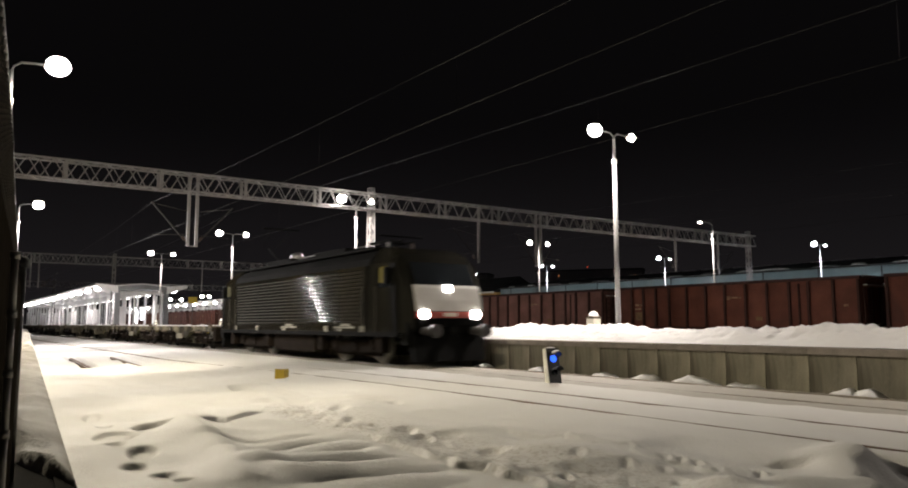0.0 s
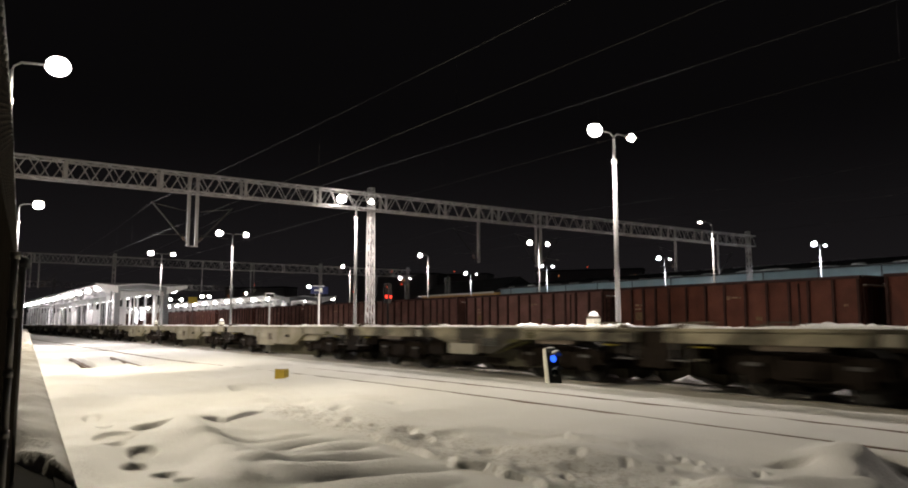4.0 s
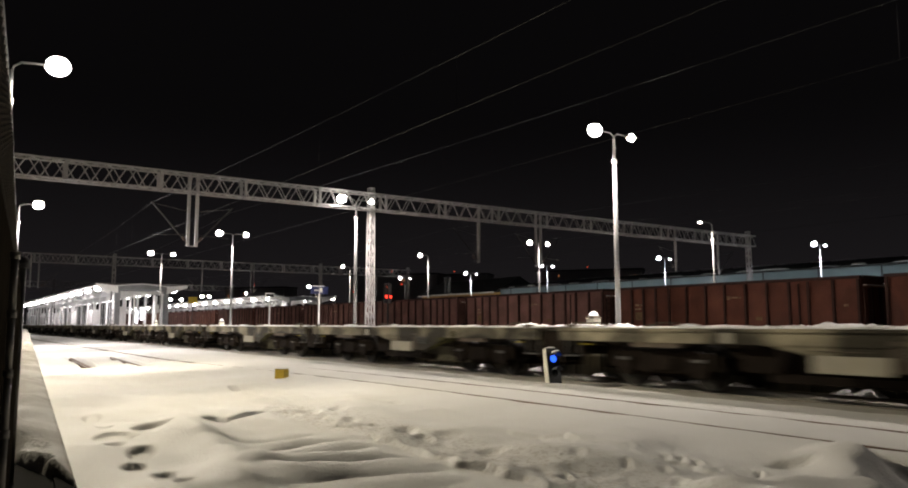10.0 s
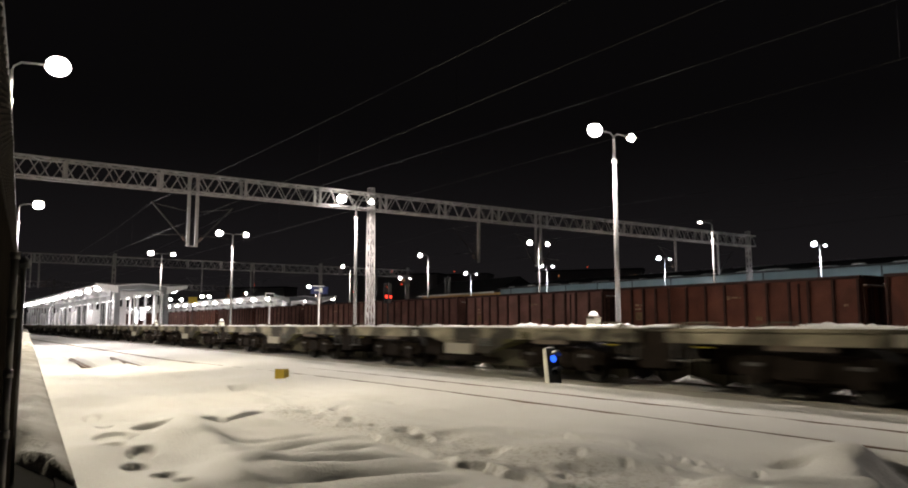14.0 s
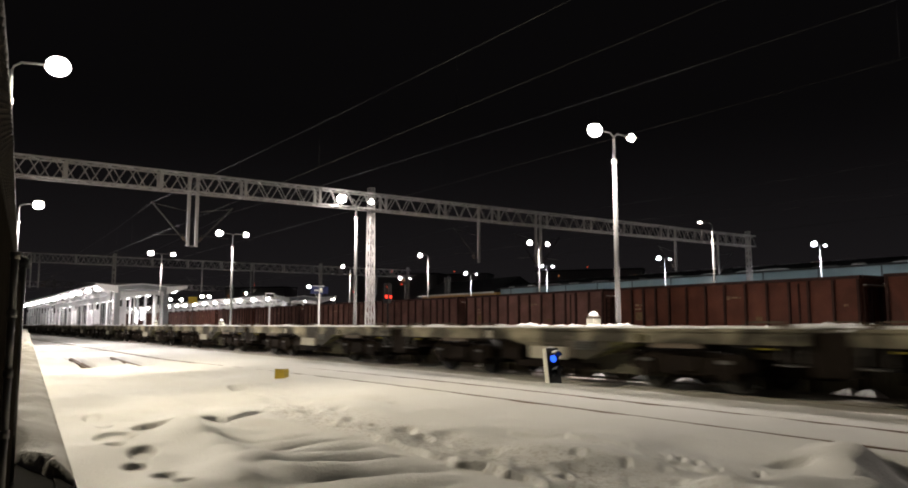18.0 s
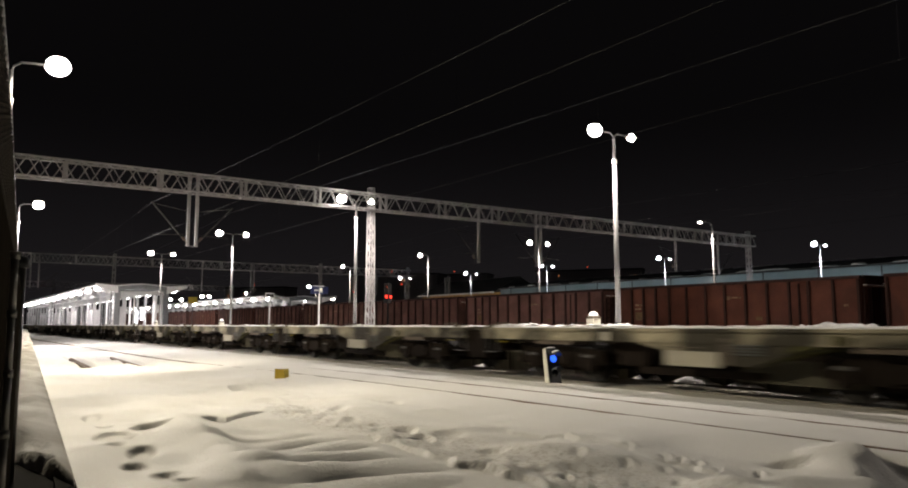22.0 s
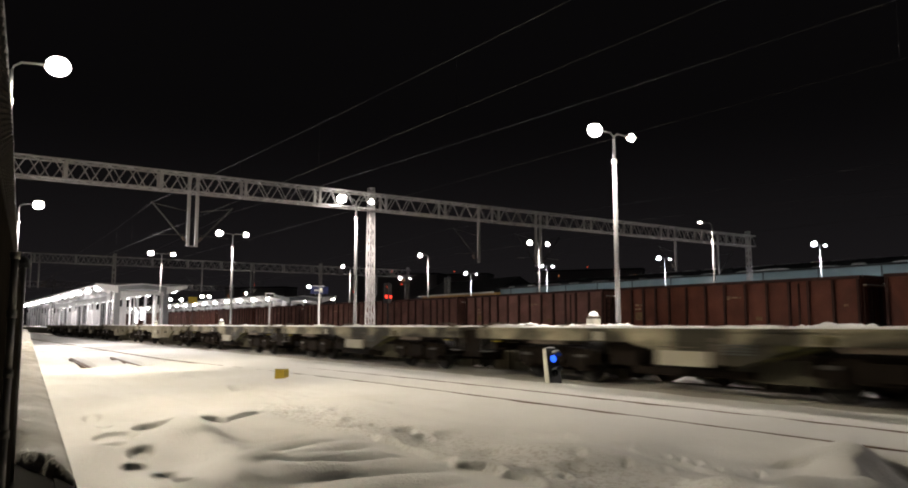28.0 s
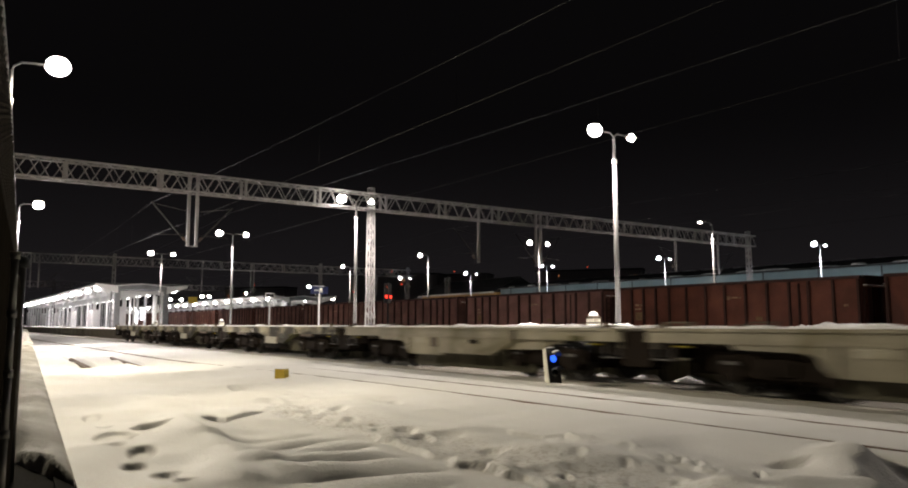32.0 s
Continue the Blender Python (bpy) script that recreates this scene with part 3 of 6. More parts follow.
# clean snow that slid off the platform lies in heaps at the foot of its wall
for k, (x, half, h) in enumerate(((-18.4, 0.34, 0.06), (-15.75, 0.36, 0.07), (-13.3, 0.30, 0.07), (-12.0, 0.32, 0.085), (-10.6, 0.46, 0.10), (-9.36, 0.32, 0.05), (-7.3, 0.20, 0.08), (-6.85, 0.24, 0.075), (-4.6, 0.3, 0.07))):
    pile = Shape().ball((0, 0, 0), half * 1.5, 0.26, 1.15 * h + 0.125, 22, 6, 0.0, 1.0)
    pile.v = [(a, b * (1 + 0.15 * math.sin(7 * a + k)), c * (0.88 + 0.14 * math.sin(6.5 * a + 2.1 * k) + 0.08 * math.sin(15 * a + 4 * b + k))) for a, b, c in pile.v]
    mound = new("snow_mound", pile.mesh("snow_mound", SNOW_PILE, True))
    mound.matrix_basis = pose(x, 13.83, -0.15)
    tagged(mound, "small mound of clean snow at the foot of the platform wall", "snow mound", "snow mounds")

# swept snow heaped behind the platform edge
bx, by = spread((-330, -60, 3.0), (-60, -26, 0.3), (-26, -17, 0.07), (-17, 3, 0.045), (3, 6, 0.07), (6, 55, 1.5)), spread((14.42, 16.2, 0.045), (16.2, 18.3, 0.07), (18.3, 24.9, 0.4))
BX, BY = np.meshgrid(bx, by, indexing="ij")
lump = waves(BX, BY, 21, ((2.6, 0.075), (1.1, 0.05), (0.45, 0.036), (0.24, 0.022), (0.13, 0.010)))
rise = np.clip((BY - 14.50) / 0.9, 0, 1)
fall = np.clip((18.2 - BY) / 2.0, 0, 1)
size = 0.35 + 0.06 * np.sin(BX * 0.7) + 0.05 * np.sin(BX * 0.23 + 1)
size = size * (0.25 + 0.75 * np.clip((BX + 27) / 8, 0, 1))
lump = lump * (0.4 + 0.6 * np.clip((BX + 27) / 8, 0, 1))
bank = PLAT_Z + 0.015 + rise ** 0.7 * fall * (size + lump * 0.8) + 0.03 * rise
bank = np.maximum(bank, PLAT_Z + 0.012 + 0.05 * rise)
snow_bank = new("snow_bank", heights("snow_bank", bx, by, bank, SNOW_PILE))
tagged(snow_bank, "long lumpy bank of swept snow along the platform edge", "snow bank", kind="stuff")

# ---- the platform on which the camera stands ----
near = thing("near_platform", "snow-covered concrete platform edge beside the bay track", "platform", pose(-2.41, 0.366, 0, 0, 0, 175.13), kind="structure")
part("core", Shape().box(-14, 90, 0.05, 9.0, -0.4, 0.70), PLATFORM_DARK, near, "dark platform body under the snow")
part("bare_edge", Shape().box(-14, 1.3, -0.012, 0.05, -0.4, 0.712, 0.01), PLATFORM_DARK, near, "bare dark platform edge")
px_, py_ = spread((-14, -1, 1.0), (-1, 3, 0.03), (3, 22, 0.09), (22, 90, 1.2)), spread((-0.018, 0.06, 0.013), (0.06, 0.5, 0.03), (0.5, 2.4, 0.07), (2.4, 9.0, 0.6))
PX, PY = np.meshgrid(px_, py_, indexing="ij")
top = 0.760 + 0.8 * np.clip(PY / 0.25, 0, 1) * waves(PX, PY, 33, ((2.2, 0.04), (0.9, 0.035), (0.4, 0.022)))
top = top - 0.03 * np.exp(-(PY + 0.018) / 0.06) - 0.9 * np.clip(1 - (PY + 0.018) / 0.013, 0, 1)
bare = np.clip((0.36 + 4.0 * PY + 0.05 * np.sin(PY * 23) - PX) / 0.16 + 0.5, 0, 1)
bare = bare * np.clip((2.3 - PX) / 0.35, 0, 1) * np.clip((PX + 1.6) / 0.5, 0, 1)
top = top * (1 - bare) + 0.66 * bare
for u, v, ru, rv, h in ((0.95, 0.22, 0.07, 0.05, 0.035), (1.25, 0.20, 0.16, 0.03, 0.03), (1.10, 0.09, 0.10, 0.03, 0.02), (2.0, 0.15, 0.25, 0.04, 0.03), (0.78, 0.07, 0.05, 0.02, 0.03)):
    top = top - h * np.exp(-((PX - u) / ru) ** 2 - ((PY - v) / rv) ** 2)
part("snow_cover", heights("snow_cover", px_, py_, top, SNOW_DIMMED), None, near, "trodden snow with a rounded lip, dimmed in colour")

# ---- chain-link fence beside the camera ----
fence = thing("chain_link_fence", "dark steel chain-link fence seen edge-on beside the platform lip", "fence", pose(-3.065, 0.225, 0.0, 0, 0, math.degrees(math.atan(-0.0872))))
part("post", Shape().tube((0, 0, 0.70), (0, 0, 1.47), 0.026, n=20), FENCE_POST, fence, smooth=True)
part("post_cap", Shape().tube((0, 0, 1.445), (0, 0, 1.475), 0.036, n=16).ball((0, 0, 1.475), 0.034, 0.034, 0.014, 14, 4, 0.0, 1.0), SIGNAL_BLACK, fence, "black plastic cap", smooth=True)
rod = Shape()
for z in (0.70, 0.78, 0.86, 0.94, 1.02, 1.10, 1.18, 1.26):
    rod.tube((1.9, 0.022, z), (1.9, 0.022, z + 0.074), 0.0048, n=8).tube((1.9, 0.022, z + 0.072), (1.9, 0.022, z + 0.082), 0.0065, n=8)
part("tension_rod", rod, FENCE_ROD, fence, "thin shiny tension rod", smooth=True)
part("post", Shape().tube((2.72, 0, 0.70), (2.72, 0, 1.59), 0.012, n=10), FENCE_STEEL, fence)
part("top_wire", Shape().tube((0, 0, 1.435), (1.70, 0, 1.580), 0.0025, n=6).tube((1.70, 0, 1.580), (2.72, 0, 1.583), 0.0025, n=6), FENCE_STEEL, fence)
part("bottom_wire", Shape().tube((0, 0, 0.80), (2.72, 0, 0.80), 0.002, n=6), FENCE_STEEL, fence)
weave = Shape()
STEP, LOW, HIGH = 0.03, 0.80, 1.575
n_wire = int(2.72 / STEP)
for k in range(n_wire):
    for lean in (1, -1):
        pts = []
        rows = int((min(HIGH, 1.435 + 0.085 * k * STEP) - LOW) / (STEP / 2))
        for r in range(rows + 1):
            xx = k * STEP + (STEP / 2 if (r % 2) == (lean > 0) else 0.0) + 0.01
            pts.append((min(xx, 2.71), 0.0016 * lean * (1 if r % 2 else -1), LOW + r * STEP / 2))
        weave.path(pts, 0.0021, 4)
part("wire_mesh", weave, FENCE_STEEL, fence)
part("infill_panel", Shape().box(0.03, 2.70, 0.010, 0.016, 0.72, 1.36), FENCE_PANEL, fence, "dark sheet behind the lower mesh")


# ---- lamp posts ----
def light(name, at, power, colour=LAMP_COLOUR, angle=166, radius=0.18, blend=0.3, parent=None, down=(0, 0, -1)):
    data = bpy.data.lights.new(name, "SPOT")
    data.energy, data.color, data.spot_size, data.spot_blend, data.shadow_soft_size = power, colour, radians(angle), blend, radius
    ob = new(name, data)
    ob.matrix_basis = look(at, Vector(at) + Vector(down))
    if parent:
        ob.parent = parent
    return ob


def lamp_post(label, at, base_z, heads, top=8.0, angle=166, blend=0.3, lobes=(), lamps=(), power=LAMP_POWER, glass=None, colour=LAMP_COLOUR, r=0.085, group="platform lamps", reach_x=0.0):
    """A tapered pole with an arm and a glowing bowl for each head: (reach along y, size)."""
    x, y = at
    post = thing("street_lamp", label, "street lamp", pose(x, y, base_z), group)
    h = top - base_z
    part("base_flange", Shape().tube((0, 0, 0), (0, 0, 0.05), r * 2.1, n=12).tube((0, 0, 0.05), (0, 0, 0.5), r * 1.35, r * 1.2, 12), POLE_WHITE, post)
    part("pole", Shape().tube((0, 0, 0.4), (0, 0, h * 0.86), r, r * 0.72, 14).tube((0, 0, h * 0.86), (0, 0, h - 0.14), r * 0.58, r * 0.45, 12), POLE_WHITE, post, smooth=True)
    part("collar", Shape().tube((0, 0, h * 0.855), (0, 0, h * 0.875), r * 0.95, n=12), GALV, post)
    for reach, size in heads:
        s = 1 if reach > 0 else -1
        reach_v = Vector((reach_x, reach, 0))
        d = reach_v.normalized()
        L = reach_v.length
        pts = [Vector((0, 0, h - 0.16)), d * (0.05 * L) + Vector((0, 0, h - 0.04)), d * (0.2 * L) + Vector((0, 0, h + 0.05)), d * (0.5 * L) + Vector((0, 0, h + 0.05)), d * (L - 0.22) + Vector((0, 0, h + 0.03))]
        part("arm", Shape().path(pts, 0.026, 8), POLE_WHITE, post)
        c = d * L
        head = part("lamp_head", Shape().ball((c.x, c.y, h + 0.03), 0.17 + 0.14 * abs(d.x), 0.17 + 0.14 * abs(d.y), 0.10, 14, 4, -0.05, 1.0), MAST_PAINT, post, "shallow grey lamp housing", smooth=True)
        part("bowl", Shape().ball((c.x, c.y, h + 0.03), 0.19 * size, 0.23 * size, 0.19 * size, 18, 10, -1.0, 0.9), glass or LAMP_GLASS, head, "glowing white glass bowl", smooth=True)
    for reach, share in lamps:
        d = Vector((reach_x, reach, 0))
        light("lamp_light", (d.x, d.y, h - 0.30), power * share, colour, angle, blend=blend, parent=post)
        for gain, wide, way in (lobes if share > 0.3 else ()):  # the lens throws two wide lobes along the platform
            light("lamp_lobe", (d.x, d.y, h - 0.30), power * gain, colour, wide, blend=0.9, parent=post, down=way)
    return post


for x, y, tall, back, ahead in ((2.6, 19.6, 8.0, -0.95, 0.92), (-18.15, 19.6, 8.0, -0.95, 0.92), (-38.1, 19.55, 8.36, -0.95, 0.98), (-60.4, 19.65, 8.63, -1.14, 1.10), (-84.0, 19.6, 8.84, -1.16, 1.16)):
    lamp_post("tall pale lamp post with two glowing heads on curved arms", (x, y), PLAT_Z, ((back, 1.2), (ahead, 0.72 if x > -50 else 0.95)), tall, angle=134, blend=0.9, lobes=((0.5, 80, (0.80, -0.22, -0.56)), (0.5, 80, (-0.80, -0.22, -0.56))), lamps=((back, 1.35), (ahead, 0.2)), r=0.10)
for x, y, rx, ry, tall, share in ((-19.05, 1.035, 0.30, 0.895, 7.12, 0.80), (-44.3, 3.135, 0.3, 0.855, 7.46, 1.2)):
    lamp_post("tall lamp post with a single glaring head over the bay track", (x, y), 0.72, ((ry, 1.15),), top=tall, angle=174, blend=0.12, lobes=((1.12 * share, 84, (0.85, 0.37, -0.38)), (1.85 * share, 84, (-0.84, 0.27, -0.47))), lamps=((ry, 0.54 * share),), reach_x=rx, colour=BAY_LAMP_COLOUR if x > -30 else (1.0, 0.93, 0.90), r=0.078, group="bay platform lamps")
for x, y, heads in ((-47.3, 41.6, ((-1.0, 1.0), (1.0, 0.75))), (-31.1, 43.0, ((-1.3, 0.55),)), (-65.7, 42.25, ((-1.0, 0.9),)), (-84.0, 42.34, ((-1.02, 0.9),))):
    lamp_post("slim pale lamp post on the far platform", (x, y), -0.12, heads, top=8.4 if x < -60 else 8.0, lamps=((heads[0][0], 0.7),), group="far platform lamps", r=0.09)
for x, y in ((-65.7, 59.0), (-51.1, 62.4), (-34.4, 62.5), (-81.3, 59.2)):
    lamp_post("distant twin-headed lamp post before the blue hall", (x, y), -0.12, ((-0.9, 1.05), (0.9, 0.62)), lamps=((-0.9, 0.55),), group="distant lamps", r=0.09, glass=LAMP_GLASS_COOL, colour=(0.9, 0.94, 1.0))
lamp_post("distant lamp post behind the parked wagons", (-102.0, 61.16), -0.12, ((-0.93, 1.1), (1.0, 0.5)), top=8.5, group="distant lamps", r=0.09)
lamp_post("distant lamp post beside the station sign", (-126.0, 56.6), -0.12, ((-1.4, 1.5), (1.6, 0.7)), lamps=((-1.4, 0.5),), group="distant lamps", r=0.09)
for x, y, tall, heads in ((-135.0, 39.3, 6.14, ((-0.65, 1.2), (0.65, 1.2))), (-150.0, 38.0, 6.0, ((-1.0, 1.3), (1.0, 1.3))), (-170.0, 81.6, 7.5, ((-0.6, 1.9),)), (-170.0, 59.4, 8.4, ((-0.6, 1.4),))):
    lamp_post("far lamp post beyond the canopies", (x, y), -0.12, heads, top=tall, group="distant lamps", r=0.08)

# grit boxes at the lamp posts
grit = thing("grit_box", "white grit box with a rounded cap of snow", "grit box", pose(-19.5, 19.75, PLAT_Z), "grit boxes")
part("box", Shape().prism([(-0.20, 0), (0.20, 0), (0.18, 0.66), (-0.18, 0.66)], -0.18, 0.18), SIGNAL_WHITE, grit)
part("lid", Shape().box(-0.205, 0.205, -0.20, 0.20, 0.66, 0.74, 0.02), FLAT_BROWN, grit)
part("snow_cap", Shape().ball((0, 0, 0.74), 0.19, 0.185, 0.20, 16, 6, 0.0, 1.0), SNOW_PILE, grit, "rounded cap of fresh snow", smooth=True)
copy_thing(grit, pose(-61.9, 19.4, PLAT_Z))
copy_thing(grit, pose(-84.0, 19.3, PLAT_Z))


# ---- catenary gantries ----
def lattice_mast(parent, y, z0, z1, w=0.19, d=0.19, step=0.62, material=None):
    """Four angle legs with diagonal lacing on each side."""
    mat = material or MAST_PAINT
    mast = part("mast", Shape().box(-d - 0.14, d + 0.14, y - w - 0.14, y + w + 0.14, z0 - 0.6, z0 + 0.08), CONCRETE, parent, "lattice mast on a concrete foot")
    lace = Shape()
    taper = 0.72
    for sx in (-1, 1):
        for sy in (-1, 1):
            part("leg", Shape().bar((sx * d, y + sy * w, z0), (sx * d * taper, y + sy * w * taper, z1), 0.078), mat, mast)
    n = int((z1 - z0) / step)
    for k in range(n):
        a, b = z0 + (z1 - z0) * k / n, z0 + (z1 - z0) * (k + 1) / n
        fa, fb = 1 - (1 - taper) * k / n, 1 - (1 - taper) * (k + 1) / n
        s = 1 if k % 2 else -1
        for t in (-1, 1):
            lace.bar((t * d * fa, y + s * w * fa, a), (t * d * fb, y - s * w * fb, b), 0.035)
            lace.bar((s * d * fa, y + t * w * fa, a), (-s * d * fb, y + t * w * fb, b), 0.045)
    tagged(part("lacing", lace, mat, mast), kind="stuff")
    part("cap", Shape().box(-d * 0.9, d * 0.9, y - w * 0.9, y + w * 0.9, z1, z1 + 0.06), mat, mast)
    return mast


def gantry(x, y0, y1, masts, drops, label, z0=8.06, z1=8.99, bay=1.08, coat=None):
    coat = coat or MAST_PAINT
    g = thing("catenary_gantry", label, "gantry", pose(x, 0, 0), "gantries")
    half = 0.36
    for name, z in (("top_chord", z1), ("bottom_chord", z0)):
        for sx in (-half, half):
            part(name, Shape().box(sx - 0.05, sx + 0.05, y0, y1, z - 0.042, z + 0.042), coat, g)
    n = int(round((y1 - y0) / bay))
    step = (y1 - y0) / n
    cross = Shape()
    rise_bar = Shape().bar((0, -step / 4, z0), (0, step / 4, z1), 0.038).mesh("web_bar", coat)
    fall_bar = Shape().bar((0, -step / 4, z1), (0, step / 4, z0), 0.038).mesh("web_bar", coat)
    panel_post = Shape().box(-0.05, 0.05, -0.07, 0.07, z0 + 0.05, z1 - 0.05).mesh("panel_post", coat)
    for k in range(n):
        a, m, b = y0 + k * step, y0 + (k + 0.5) * step, y0 + (k + 1) * step
        for sx in (-half, half):
            first, second = (rise_bar, fall_bar) if sx > 0 else (fall_bar, rise_bar)  # the two faces are laced in opposite phase
            part("web_bar", first, None, g, at=pose(sx, (a + m) / 2, 0))
            part("web_bar", second, None, g, at=pose(sx, (m + b) / 2, 0))
            if k % 4 == 3:
                part("panel_post", panel_post, None, g, at=pose(sx, a, 0))
        for z in (z0, z1):
            cross.bar((-half, a, z), (half, m, z), 0.045).bar((half, m, z), (-half, b, z), 0.045)
    tagged(part("wind_bracing", cross, coat, g), kind="stuff")
    for y, base in masts:
        lattice_mast(g, y, base, z1 + 0.35, material=coat)
    for y, low, pair, arms in drops:
        post = part("drop_post", Shape(), coat, g, "hanging post that carries the contact wire arms")
        body = Shape()
        for dy in ((-0.21, 0.21) if pair else (0.0,)):
            body.box(-0.075, 0.075, y + dy - 0.07, y + dy + 0.07, low, z1)
        if pair:
            body.box(-0.09, 0.09, y - 0.29, y + 0.29, low - 0.04, low)
        post.data = body.mesh("drop_post", coat)
        for s in arms:
            reach = 2.05 * s
            strut = Shape().tube((0, y + 0.25 * s * pair, low + 0.1), (0, y + reach, 7.42), 0.035, n=6).tube((0, y + 0.2 * s, 7.05), (0, y + reach, 7.36), 0.02, n=6)
            strut.tube((0, y + 0.25 * s, 5.85), (0, y + 1.9 * s, 5.75), 0.02, n=6)
            part("cantilever", strut, ARM_GREY, post)
            part("insulator", Shape().tube((0, y + 0.35 * s, low + 0.25), (0, y + 0.5 * s, low + 0.45), 0.07, n=10), INSULATOR, post)
    return g


gantry(GANTRY_X, -3.0, 59.6, ((21.0, PLAT_Z), (59.0, 0.0), (-2.6, 0.7)), ((10.55, 5.28, True, (-1, 1)), (29.05, 5.25, False, (-1,)), (34.25, 5.25, True, (-1, 1)), (49.0, 5.5, False, (-1,)), (54.6, 5.4, False, (1,))), "long grey lattice gantry spanning all the tracks")
gantry(GANTRY2_X, -3.2, 60.9, ((17.7, PLAT_Z), (45.6, 0.0), (60.5, 0.0)), ((8.62, 5.50, False, ()), (9.48, 5.50, False, (1,)), (28.55, 5.42, False, (-1,)), (35.4, 5.55, True, (-1, 1)), (54.95, 5.55, False, (-1,))), "second grey lattice gantry, dimmed in colour, over the end of the lit canopy", z0=8.60, z1=9.63, bay=1.1, coat=MAST_DIM)
gantry(GANTRY3_X, 8.0, 50.0, ((17.0, PLAT_Z), (49.8, 0.0)), ((27.0, 5.2, False, (-1,)), (33.0, 5.2, True, (-1, 1))), "distant lattice gantry beyond the first canopy roof", coat=MAST_DIM)


# ---- overhead wires ----
def wire_run(y, contact, carrier, label, x_marks=(55.0, GANTRY_X, GANTRY2_X, GANTRY3_X, -300.0)):
    w = thing("overhead_wire", label, "overhead wire", group="overhead wires")
    for a, b in zip(x_marks[:-1], x_marks[1:]):
        n = 14
        pts = [(a + (b - a) * k / n, y, carrier - 0.75 * 4 * (k / n) * (1 - k / n)) for k in range(n + 1)]
        part("carrier_wire", Shape().path(pts, 0.006, 5), WIRE, w)
        part("contact_wire", Shape().tube((a, y, contact), (b, y, contact), 0.006, n=5), WIRE, w)
        drop = Shape()
        for k in range(1, n):
            drop.tube(pts[k], (pts[k][0], y, contact), 0.002, n=4)
        tagged(part("droppers", drop, WIRE, w), kind="stuff")
    return w


for y, c, k in ((TRACK1 - 0.05, 5.6, 7.35), (TRACK2, 5.5, 7.2), (TRACK3, 5.6, 7.3), (TRACK4, 5.6, 7.3)):
    wire_run(y, c, k, "thin copper contact wire hung from a carrier wire")


